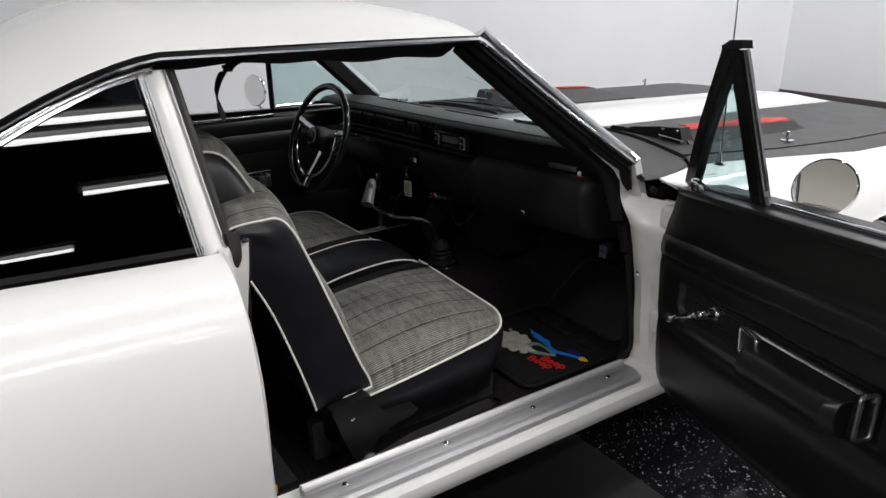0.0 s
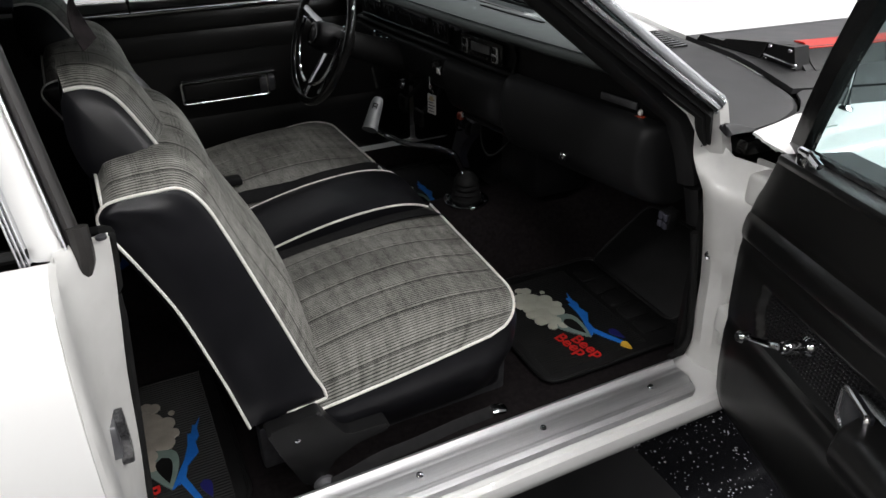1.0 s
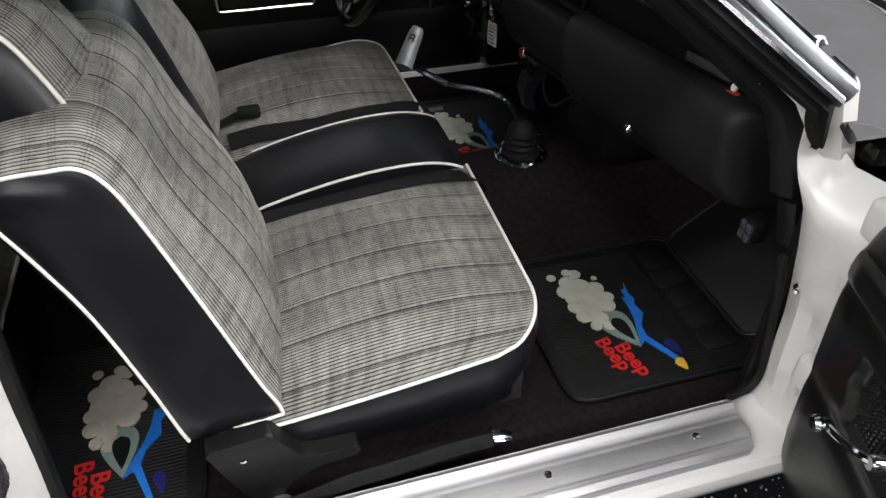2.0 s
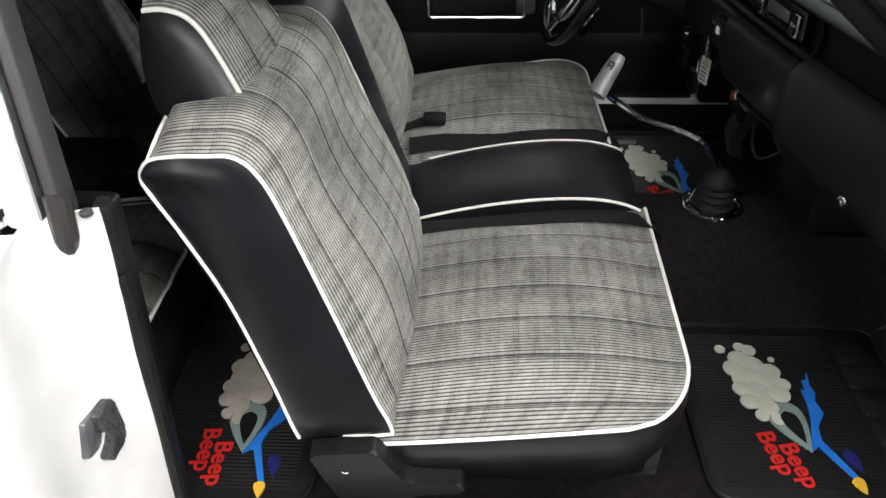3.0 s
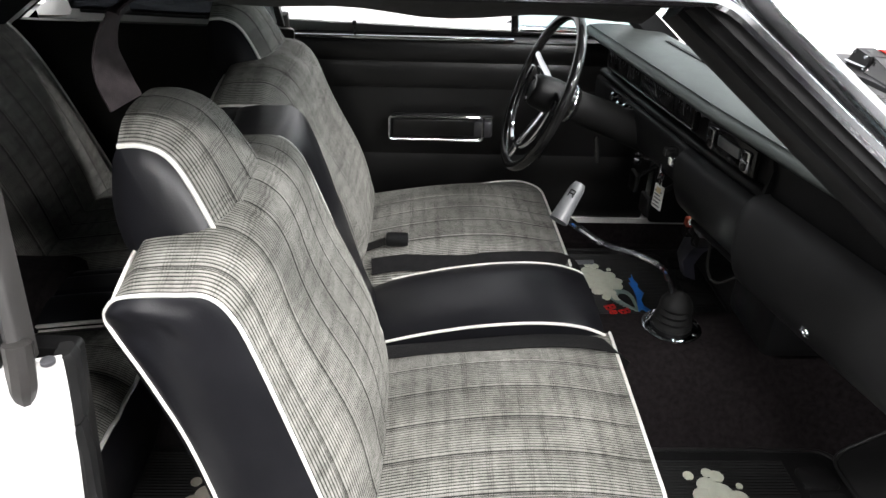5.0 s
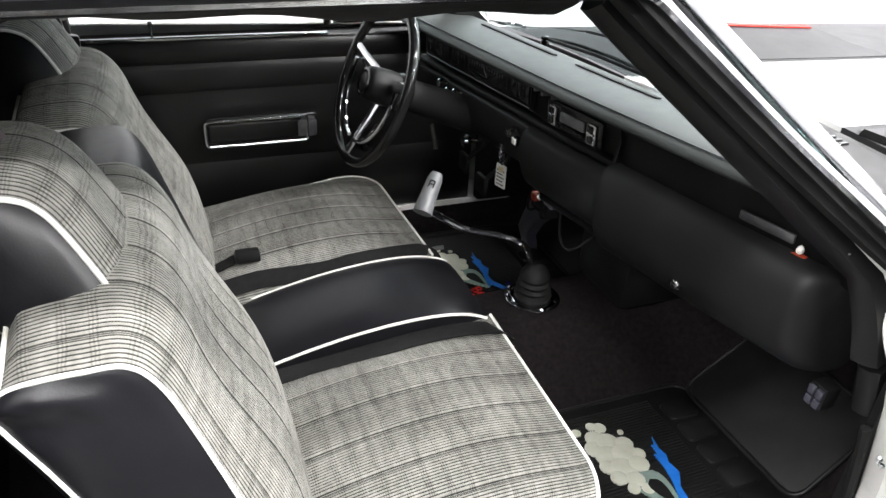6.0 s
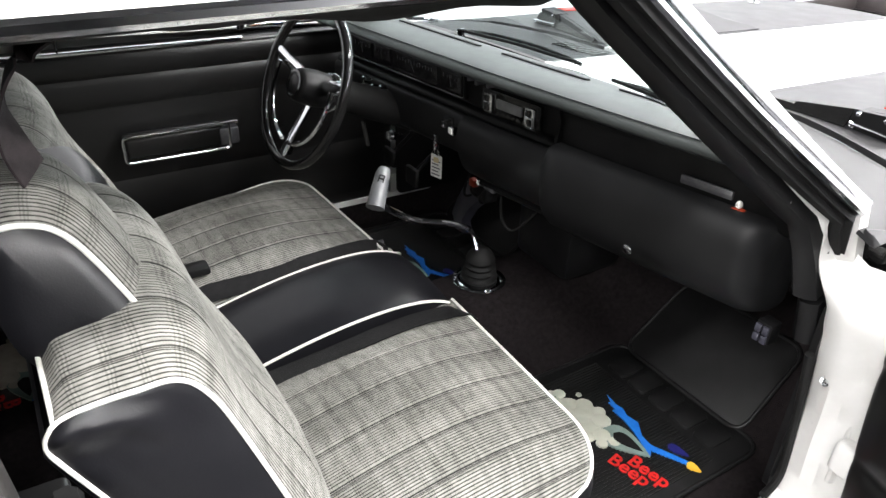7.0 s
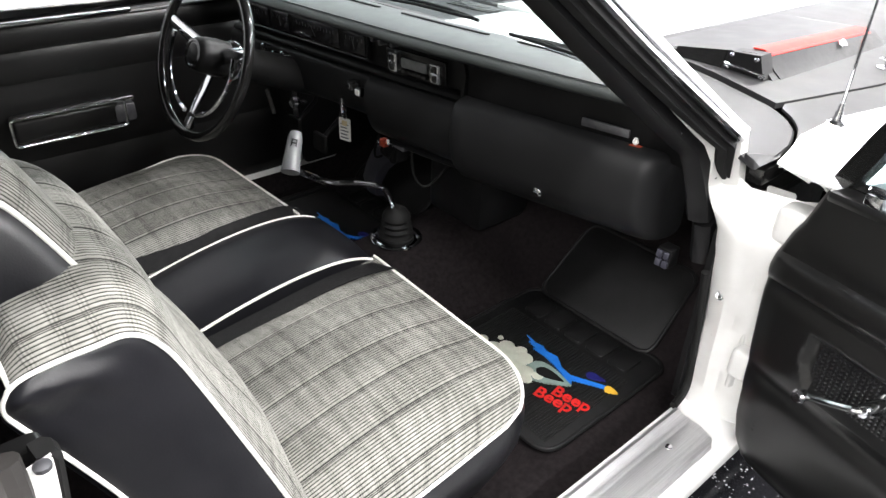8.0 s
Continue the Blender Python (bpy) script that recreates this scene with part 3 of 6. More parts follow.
    for k in range(1, 5):
        u = k / 4
        seal_rows.append([p.lerp(a1 + Vector((0.004, 0, -0.012)), 0.55 * u ** 2.5) + (Vector((1.136, side * 0.722, 0.890)) - a1) * u * 0.85 for p in seal_rows[20]])
    part("pillar_seal", loft(seal_rows, True, True), rubber, car, "black ribbed rubber pillar seal")
    trim = part("pillar_trim", loft(trim_rows, True, True), plastic, car, "black moulded pillar trim")
    for q in ((0.925, 0.622, 1.078), (1.05, 0.662, 0.97), (1.165, 0.706, 0.805)):
        part("trim_screw", lathe([(0.004, 0), (0.004, 0.001), (0.002, 0.002)], 8, axis_pose((q[0], side * q[1], q[2]), (0, side, 0))), chrome, trim)

# passenger and driver B posts with quarter glass
for side in (-1, 1):
    def strip_post(x0, x1, x2, x3, out, deep):
        bm = bmesh.new()
        c = []
        for k in range(9):
            t = k / 8
            drift = -0.009 - 0.011 * t
            xa, xb = x0 + (x2 - x0) * t + drift, x1 + (x3 - x1) * t + drift
            y = side * (0.750 - 0.105 * t + out)
            z = 0.955 + 0.318 * t
            c.append([Vector((xa, y - side * deep, z)), Vector((xa, y - side * 0.004, z)), Vector((xa + (xb - xa) * 0.15, y, z)), Vector((xa + (xb - xa) * 0.5, y + side * min(0.003, 0.25 * (xb - xa)), z)), Vector((xa + (xb - xa) * 0.85, y, z)), Vector((xb, y - side * 0.004, z)), Vector((xb, y - side * deep, z))])
        return loft(c, True, True, bm)

    part("b_post", strip_post(0.0025, 0.0385, -0.0225, 0.0085, 0.0, 0.045), paint_white, car, "white center post beside the rear side window")
    part("post_moulding", strip_post(-0.0125, 0.002, -0.0385, -0.023, 0.003, 0.03), chrome, car, "bright moulding on the post")
    for q in (-0.010, -0.005, 0.0):
        part("post_bead", strip_post(q - 0.0018, q + 0.0018, q - 0.0275, q - 0.0242, 0.0085, 0.007), bright_trim, car)
    part("post_edge", strip_post(0.039, 0.0455, 0.009, 0.0145, 0.001, 0.03), bright_trim, car, "narrow bright edge on the post")
    part("post_seal", strip_post(0.046, 0.062, 0.015, 0.031, -0.008, 0.03), sheen_rubber, car, "black seal along the post")
    tail = [Vector((0.050, side * 0.735, 0.985)), Vector((0.050, side * 0.742, 0.955)), Vector((0.047, side * 0.744, 0.93)), Vector((0.042, side * 0.739, 0.908))]
    part("seal_end", tube(smooth_line(tail, 5), lambda t: 0.0135 - 0.009 * max(0, t - 0.55) / 0.45, 10), sheen_rubber, car, "black rubber seal end hanging at the belt line")

    # quarter window pane and frame
    outline = [(-0.022, 0.970), (-0.060, 1.268), (-0.16, 1.250), (-0.28, 1.190), (-0.42, 1.090), (-0.52, 1.006), (-0.52, 0.985)]

    def pane_at(x, z, h=0.0):
        return Vector((x, side * (0.743 - 0.105 * (z - 0.955) / 0.318 + h), z))

    pane = part("quarter_window", prism(outline, lambda a, b, h: pane_at(a, b, h - 0.006), 0.004), glass_tint, car, "dark tinted rear side window")
    part("window_frame", tube([pane_at(p.x, p.y, 0.002) for p in smooth_line([(x, z, 0) for x, z in outline[1:6]], 6)], 0.009, 8), chrome, pane, "bright window frame")
    part("window_sill_seal", tube([pane_at(-0.008, 0.966, 0.006), pane_at(-0.25, 0.972, 0.006), pane_at(-0.5, 0.98, 0.006)], 0.008, 8), rubber, pane)
    # sail panel behind the quarter window
    rows = []
    for k in range(13):
        t = k / 12
        x = -0.03 - 1.02 * t
        zt = roof_z(x) - 0.016
        z_low = max(0.965, zt - 0.015) if x > -0.46 else 0.96
        rows.append([Vector((x, side * (0.750 - 0.105 * (z - 0.955) / 0.318 + 0.004), z)) for z in (z_low, (z_low + zt) / 2, zt)])
    shell(part("window_moulding", loft(rows[:6]), chrome, car, "bright moulding over the rear side window"), 0.01, -1)
    bead = [row[2] + Vector((0, side * 0.004, -0.006)) for row in rows[:6]]
    part("moulding_bead", tube(smooth_line(bead, 4), 0.004, 8), bright_trim, car)
    shell(part("sail_panel", loft(rows[5:]), paint_white, car, "white roof sail panel"), 0.01, -1)

# windshield, rear window
ws = part("windshield", grid(lambda s, t: Vector((0.712, 0, 1.290)).lerp(Vector((1.142, 0, 0.956)), s) + Vector(((0.05 + 0.055 * s) * (1 - (2 * t - 1) ** 2), (2 * t - 1) * (0.605 + 0.108 * s), 0.03 * (1 - (2 * t - 1) ** 2) * (1 - s))), 10, 20), glass_clear, car, "clear windshield")
ws.visible_shadow = False
part("rear_window", grid(lambda s, t: Vector((-1.05, 0, 1.05)).lerp(Vector((-1.45, 0, 0.98)), s) + Vector((0, (2 * t - 1) * 0.6, 0.06 * (1 - (2 * t - 1) ** 2))), 6, 12), glass_tint, car, "tinted rear window")
deck = grid(lambda s, t: Vector((-1.02 - 0.98 * s, (2 * t - 1) * 0.80, 0.985 - 0.03 * s + 0.02 * (1 - (2 * t - 1) ** 2))), 8, 12)
shell(part("trunk_lid", deck, paint_white, car, "white trunk lid"), 0.02)

# hood with two black stripes, cowl, scoops
def hood_z(x, y):
    return 0.948 - 0.028 * (x - 1.3) - 0.05 * (abs(y) / 0.9) ** 4 + 0.012 * math.exp(-(y / 0.12) ** 2)


def between(table, x):
    """Straight lines through a small table of (place, value)."""
    for (a, u), (b, w) in zip(table, table[1:]):
        if x <= b:
            return u + (w - u) * max(0.0, (x - a) / (b - a))
    return table[-1][1]


HOOD_REAR = [(0.0, 1.532), (0.16, 1.527), (0.39, 1.510), (0.47, 1.490), (0.545, 1.466), (0.63, 1.442), (0.75, 1.40)]
HOOD_SIDE = [(1.30, 0.625), (1.42, 0.634), (1.62, 0.668), (1.82, 0.700), (2.2, 0.722), (3.1, 0.70)]
COWL_END = [(1.150, 0.733), (1.180, 0.746), (1.225, 0.754), (1.29, 0.745), (1.33, 0.732), (1.372, 0.714), (1.405, 0.686), (1.426, 0.658), (1.439, 0.632)]


def hood_strip(name, y0, y1, mat, label, side_edge=False):
    def f(s, t):
        y = y0 + (y1 - y0) * t
        x = between(HOOD_REAR, abs(y)) + (3.0 - between(HOOD_REAR, abs(y))) * s
        if side_edge:
            y = y0 + (math.copysign(between(HOOD_SIDE, x), y0) - y0) * t
        return Vector((x, y, hood_z(x, y)))
    return shell(part(name, grid(f, 28, 10), mat, car, label), 0.012)


hood_strip("hood_center", -0.225, 0.225, paint_white, "white center band of the hood")
hood_strip("hood_stripe", -0.2255, -0.63, matte_black, "satin black hood stripe", True)
hood_strip("hood_stripe", 0.2255, 0.63, matte_black, "satin black hood stripe", True)


def cowl_point(s, t):
    a = 2 * t - 1
    far = abs(a)
    if far < 0.84:
        y = far / 0.84 * 0.628
        x1 = between(HOOD_REAR, y) - 0.004
    else:
        k = (far - 0.84) / 0.16
        x1, y = COWL_END[int(round((1 - k) * 8))]
    x0 = 1.25 - 0.11 * (y / 0.75) ** 3
    x = x0 + (max(x1, x0 + 0.001) - x0) * s
    edge = -0.010 * max(0, s - 0.93) / 0.07
    return Vector((x, math.copysign(y, a), hood_z(x, y) - 0.003 + edge))


for lo, hi, n, paint, label in ((0.0, 0.40, 40, matte_black, "satin black cowl panel with a rounded end"), (0.401, 0.599, 20, paint_white, "white center band of the cowl"), (0.60, 1.0, 40, matte_black, "satin black cowl panel with a rounded end")):
    shell(part("cowl_panel", grid(lambda s, t: cowl_point(s, lo + (hi - lo) * t), 14, n), paint, car, label), 0.008)
part("cowl_gutter", box(1.205, 1.50, -0.75, 0.75, 0.86, 0.895, 0.01), gloss_black, car)
for side in (-1, 1):
    def inner_edge(x):
        return between([(z, w) for z, w in ((1.185, 0.770), (1.25, 0.758), (1.30, 0.747), (1.34, 0.733), (1.376, 0.717), (1.409, 0.689), (1.431, 0.660), (1.450, 0.640))], x) if x < 1.45 else between(HOOD_SIDE, x) + 0.003

    def paint_edge(x):
        return max(inner_edge(x) + 0.001, 0.740 - 0.02 * max(0.0, x - 1.32) + 0.16 * max(0.0, x - 1.48))

    def top_sheet(lo, hi, x0):
        def f(s, t):
            x = x0 + (3.1 - x0) * s ** 1.6
            y = lo(x) + (hi(x) - lo(x)) * t
            return Vector((x, side * y, hood_z(x, y) - 0.003 - 0.004 * (t if hi(x) > 0.8 else 0)))
        return grid(f, 40, 6)

    shell(part("fender_top", top_sheet(paint_edge, lambda x: 0.83, 1.185), paint_white, car, "white fender top"), 0.005)
    shell(part("fender_stripe", top_sheet(inner_edge, paint_edge, 1.30), matte_black, car, "satin black stripe on the fender edge"), 0.005)
    part("fender_lip", prism([(1.194, 0.772), (1.32, 0.756), (1.38, 0.80), (1.24, 0.80)], lambda a, b, h: Vector((a, side * b, 0.912 + h)), 0.006, 0.002), dim_jamb_white, car, "white pointed fender lip")
    flange = [(0.742, 0.850), (0.795, 0.853), (0.800, 0.800), (0.785, 0.792), (0.748, 0.798)]
    part("fender_flange", prism(rounded(flange, 0.006, 3), lambda a, b, h: Vector((1.252 + h, side * a, b)), 0.004, 0.0015), dim_jamb_white, car, "white flange at the end of the fender")
    part("glass_corner_trim", tube(smooth_line([(1.130, side * 0.716, 0.958), (1.160, side * 0.712, 0.951), (1.19, side * 0.69, 0.949), (1.215, side * 0.655, 0.953), (1.225, side * 0.60, 0.957)], 5), 0.0055, 8), chrome, car, "bright windshield corner moulding")
    # scoop: a wedge whose top rises from the middle of the hood to the outer rear corner
    def scoop_top(x, y):
        k = max(0.0, min(1.0, (y - 0.26) / 0.25))
        return hood_z(x, y) + 0.002 + 0.044 * k * (1 - 0.40 * (x - 1.55) / 0.65)

    def scoop_rear(y):
        return 1.565 - 0.030 * max(0.0, (0.50 - y) / 0.25)

    sc = []
    for k in range(15):
        t = k / 14
        row = []
        for y in (0.250, 0.30, 0.36, 0.42, 0.48, 0.515, 0.530):
            x = scoop_rear(y) + (2.19 - scoop_rear(y)) * t
            row.append(Vector((x, side * y, scoop_top(x, min(y, 0.515)) - (0.002 if y > 0.52 else 0))))
        x = row[-1].x
        row += [Vector((x + 0.004, side * 0.548, hood_z(x, 0.55) + 0.013)), Vector((x, side * 0.572, hood_z(x, 0.57) - 0.004)), Vector((x, side * 0.25, hood_z(x, 0.25) - 0.006))]
        if k == 14:
            row = [Vector((p.x + 0.03 * (1 if p.z < hood_z(p.x, abs(p.y)) + 0.01 else 0), p.y, p.z)) for p in row]
        sc.append(row)
    scoop = part("hood_scoop", loft(sc, True, True), matte_black, car, "raised satin black hood scoop")
    flank = []
    for k in range(9):
        x = 1.594 + 0.585 * k / 8
        flank.append([Vector((x, side * y, z)) for y, z in ((0.5335, scoop_top(x, 0.515) - 0.007), (0.5495, hood_z(x, 0.55) + 0.014), (0.5735, hood_z(x, 0.57) - 0.003))])
    shell(part("flank", loft(flank), plastic, scoop, "black scoop side"), 0.002, 0)
    rear_face = [[Vector((scoop_rear(y) - back, side * y, z)) for back, z in ((0.001, scoop_top(scoop_rear(y), min(y, 0.515))), (0.010, hood_z(1.55, y) + 0.012), (0.020, hood_z(1.54, y) + 0.001))] for y in (0.27, 0.34, 0.40, 0.455)]
    shell(part("rear_face", loft(rear_face), gloss_black, scoop, "glossy black rear edge of the scoop"), 0.003, 0)
    insert = [[Vector((1.600 + 0.56 * k / 8, side * y, scoop_top(1.600 + 0.56 * k / 8, 0.515) + dz)) for y, dz in ((0.490, 0.0012), (0.514, 0.0030), (0.534, -0.006))] for k in range(9)]
    shell(part("vent_insert", loft(insert), vent_red, scoop, "red vent insert"), 0.003, 0)
    block = [[Vector((x, side * y, z)) for x, y, z in ((xa, 0.462, hood_z(1.56, 0.46) + 0.001), (xa - 0.002, 0.556, hood_z(1.56, 0.55) + 0.001), (xa + 0.004, 0.534, scoop_top(1.57, 0.515) + 0.001), (xa + 0.004, 0.468, scoop_top(1.57, 0.468) + 0.001))] for xa in (1.545, 1.562, 1.592)]
    cap = part("end_cap", loft(block, True, True), plastic, scoop, "black scoop end block")
    for y, z in ((0.468, 0.006), (0.548, 0.006), (0.474, 0.034), (0.530, 0.038)):
        part("rivet", lathe([(0.0055, 0), (0.0050, 0.002), (0.002, 0.004)], 10, axis_pose((1.5435, side * y, hood_z(1.55, y) + z), (-0.95, 0, 0.3))), chrome, cap)
    part("chrome_bar", tube([Vector((1.543, side * 0.462, hood_z(1.55, 0.46) + 0.012)), Vector((1.541, side * 0.51, hood_z(1.55, 0.51) + 0.012)), Vector((1.543, side * 0.556, hood_z(1.55, 0.55) + 0.010))], 0.0035, 8), chrome, cap, "thin chrome strip")
    lettering("engine_badge", "440", 0.027, axis_pose((1.953, side * 0.5458, hood_z(1.953, 0.55) + 0.0262), (0, side * 0.67, 0.74), (-side, 0, 0)), chrome, scoop, 0.001, "chrome displacement numerals")
    for px in (1.95, 2.75):
        pin = part("hood_pin", lathe([(0.022, 0), (0.022, 0.003), (0.006, 0.004), (0.006, 0.03), (0.004, 0.034)], 12, pose(px, side * 0.66, hood_z(px, 0.66) + 0.001)), chrome, car, "chrome hood pin with a clip")
        part("clip", tube(smooth_line([(px - 0.012, side * 0.66, hood_z(px, 0.66) + 0.022), (px, side * 0.66 + 0.02, hood_z(px, 0.66) + 0.022), (px + 0.012, side * 0.66, hood_z(px, 0.66) + 0.022)], 5), 0.0016, 6), chrome, pin)
    # wipers at the windshield base
    a, b = (Vector((1.246, -0.10, 0.970)), Vector((1.215, -0.56, 0.972))) if side < 0 else (Vector((1.230, 0.0, 0.984)), Vector((1.193, 0.45, 0.966)))
    bow = Vector((0.004, 0, 0.012))
    wiper = part("wiper", tube(smooth_line([a, a.lerp(b, 0.3) + bow, a.lerp(b, 0.7) + bow, b], 4), 0.0045, 8), gloss_black, car, "black wiper arm resting on the windshield")
    part("blade", tube([a + Vector((-0.014, 0, 0.006)), a.lerp(b, 0.45) + Vector((-0.012, 0, 0.010)), a.lerp(b, 0.88) + Vector((-0.014, 0, 0.006))], 0.004, 6), rubber, wiper)
    part("pivot", lathe([(0.014, 0), (0.014, 0.015), (0.008, 0.022)], 12, pose(b.x + 0.012, b.y, b.z - 0.02)), chrome, wiper)

antenna = part("antenna_base", lathe([(0.018, 0), (0.017, 0.006), (0.009, 0.012), (0.006, 0.03), (0.004, 0.045)], 16, pose(1.466, -0.748, hood_z(1.466, 0.748) - 0.004)), chrome, car, "chrome antenna base on the fender")
part("mast", tube([Vector((1.466, -0.748, 0.955)), Vector((1.458, -0.746, 1.3)), Vector((1.44, -0.743, 1.75))], lambda t: 0.0032 - 0.0015 * t, 8), chrome, antenna)

# cowl vent slots
for side in (-1, 1):
    for k in range(9):
        y = side * (0.165 + 0.017 * k)
        x = 1.448 - 0.002 * k
        part("cowl_slot", box(x - 0.030, x + 0.022, y - 0.004, y + 0.004, hood_z(x, y) - 0.006, hood_z(x, y) + 0.0015, 0.001), gloss_black, car)

# grille, bumpers and wheels close the car at its ends
part("front_bumper", box(3.12, 3.24, -0.90, 0.90, 0.36, 0.48, 0.03, 3), chrome, car, "chrome front bumper")
part("rear_bumper", box(-2.06, -1.94, -0.90, 0.90, 0.38, 0.50, 0.03, 3), chrome, car, "chrome rear bumper")
part("grille", box(3.06, 3.13, -0.82, 0.82, 0.49, 0.82, 0.02), gloss_black, car, "black grille")
part("tail_panel", box(-1.99, -1.95, -0.82, 0.82, 0.45, 0.94, 0.02), paint_white, car, "white tail panel")
for side in (-1, 1):
    for k, xl in enumerate((0.48, 0.68)):
        part("headlight", lathe([(0.085, 0), (0.085, 0.02), (0.07, 0.03), (0.0, 0.034)], 24, axis_pose((3.128, side * xl, 0.66), (1, 0, 0))), chrome, car)
    for xc in (-0.87, 2.08):
        wheel = part("wheel", lathe([(0.0, 0.03), (0.06, 0.035), (0.09, 0.02), (0.17, 0.03), (0.19, 0.06), (0.19, -0.1), (0.0, -0.1)], 32, axis_pose((xc, side * 0.80, 0.33), (0, side, 0))), chrome, car, "chrome styled wheel with a black tyre")
        part("tyre", lathe([(0.19, 0.055), (0.21, 0.075), (0.30, 0.078), (0.325, 0.05), (0.33, 0.0), (0.325, -0.09), (0.30, -0.12), (0.19, -0.11)], 40, axis_pose((xc, side * 0.80, 0.33), (0, side, 0))), rubber, wheel)

# ---- the car: cabin ----
FLOOR_Z = 0.292


def cabin_floor(s, t):
    x = -0.75 + 2.45 * s
    y = (2 * t - 1) * 0.745
    z = FLOOR_Z
    if x > 1.30:
        z += (x - 1.30) * 0.85
    if x < -0.28:
        z += min(1, (-0.28 - x) / 0.06) * 0.14
    hump = (0.162 + 0.05 * max(0, x - 0.9)) * math.exp(-(abs(y - 0.02) / 0.17) ** 3.2)
    if abs(y) > 0.715:
        z += 0.075 * min(1, (abs(y) - 0.715) / 0.02)
    return Vector((x, y, z + hump))


part("carpet", grid(cabin_floor, 120, 90), carpet, car, "dark brown-black cut pile carpet")
part("firewall", box(1.62, 1.66, -0.74, 0.74, 0.3, 0.86, 0.01), plastic, car)
for side in (-1, 1):
    part("kick_panel", prism(rounded([(1.16, 0.37), (1.60, 0.37), (1.60, 0.79), (1.15, 0.79)], 0.02), lambda a, b, h: Vector((a, side * (0.715 + h), b)), 0.012), plastic, car, "black kick panel")
    part("rear_side_trim", prism(rounded([(0.020, 0.31), (0.084, 0.955), (-0.9, 0.965), (-0.9, 0.31)], 0.01), lambda a, b, h: Vector((a, side * (0.682 + h), b)), 0.022, 0.006), door_vinyl, car, "black vinyl rear side panel")
part("rear_bulkhead", box(-1.10, -1.06, -0.74, 0.74, 0.3, 1.02, 0.01), plastic, car)
part("parcel_shelf", box(-1.45, -0.98, -0.74, 0.74, 0.94, 0.955, 0.004), plastic, car)
vent = part("kick_vent", box(1.140, 1.170, -0.652, -0.622, 0.664, 0.706, 0.003), plastic, car, "small black louvre under the dashboard end")
for k in range(4):
    part("vent_fin", box(1.133, 1.1395, -0.650 + 0.0145 * (k % 2), -0.638 + 0.0145 * (k % 2), 0.667 + 0.019 * (k // 2), 0.683 + 0.019 * (k // 2), 0.002), hazy_blue, vent)

# ---- seats ----
def groove(d, width=0.0045, depth=0.007):
    k = d - PLEAT * round(d / PLEAT)
    return -depth * math.exp(-(k / width) ** 2)


def cord(d):
    """Height of the raised cords at a distance across them."""
    k = abs(d - CORD * round(d / CORD))
    return 0.0011 * between([(0.0, 1.0), (0.0010, 0.93), (0.0017, 0.72), (0.00195, 0.06), (0.00265, 0.0)], k)


def cord_columns(wide, start):
    """Where a sheet needs its columns so that each cord has a crown and two flanks."""
    cols = {0.0, 1.0}
    for k in range(int(-start / CORD) - 2, int((wide - start) / CORD) + 3):
        for o in (-0.00265, -0.00195, -0.0017, 0.0, 0.0017, 0.00195):
            t = (k * CORD + o + start) / wide
            if 0.002 < t < 0.998:
                cols.add(round(t, 7))
    return sorted(cols)


def seat_edge(x, xr, xf):
    """Height of the welt along the cushion's side."""
    k = (x - xr) / (xf - xr)
    return 0.488 + 0.072 * k ** 1.3


def crown(s):
    """Fore and aft swell of a cushion."""
    return math.sin(math.pi * min(1.0, (s + 0.13) / 1.16)) ** 0.75 * (1 - s ** 9)


def seat_cushion(parent, y_out, y_in, xr=0.27, xf=0.832, dz=0.0, name="cushion", label="ribbed silver and black cloth seat cushion with white piping"):
    """One side of the bench: y_out is the door side."""
    wide = abs(y_in - y_out)
    sgn = 1 if y_in > y_out else -1
    R = 0.13

    def front(d):
        # d: distance from the outer edge
        f = xf - 0.006 * (1 - min(1, d / wide)) 
        if d < R:
            f -= 0.105 * (1 - math.sqrt(max(0, 1 - (1 - d / R) ** 2)))
        return f

    def surf(s, t, rib=0.0):
        d = t * wide
        f = front(d)
        x = xr + (f - xr) * s
        edge = seat_edge(x, xr, xf) + 0.012 * t
        across = 1 - abs(2 * t - 1) ** 3.5
        lift = 0.062 * across * crown(s)
        return Vector((x, y_out + sgn * d, edge + dz + lift + rib * (1 - s ** 30) + groove(d - 0.037, 0.0045, 0.0045) * across * (1 - s ** 12)))

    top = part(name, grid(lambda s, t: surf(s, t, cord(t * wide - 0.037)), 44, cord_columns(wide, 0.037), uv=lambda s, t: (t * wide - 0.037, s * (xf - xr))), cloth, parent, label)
    rim = [surf(0.03 + 0.97 * i / 40, 0) for i in range(41)] + [surf(1, i / 60) for i in range(1, 61)]
    part("piping", tube(rim, 0.0031, 8), piping_white, top, "white vinyl piping")
    # black vinyl skirt under the welt
    rows = []
    for depth, inset in ((0.0, 0.0), (0.03, -0.007), (0.075, -0.004), (0.12, 0.012), (0.17, 0.035)):
        row = []
        for p in rim:
            toward = Vector((0.45, y_out + sgn * wide * 0.6, p.z)) - p
            toward.z = 0
            toward.normalize()
            q = p + toward * inset
            q.z = p.z - depth * (0.75 + 0.25 * (p.z - 0.48) / 0.07) - 0.003
            row.append(q)
        rows.append(row)
    part("skirt", loft(rows), vinyl, top, "black vinyl skirt")
    inner = [[surf(0.02 + 0.98 * i / 30, 1) - Vector((0, 0, 0.002 + k * 0.16)) for i in range(31)] for k in range(2)]
    part("inner_side", loft(inner), vinyl, top)
    return top


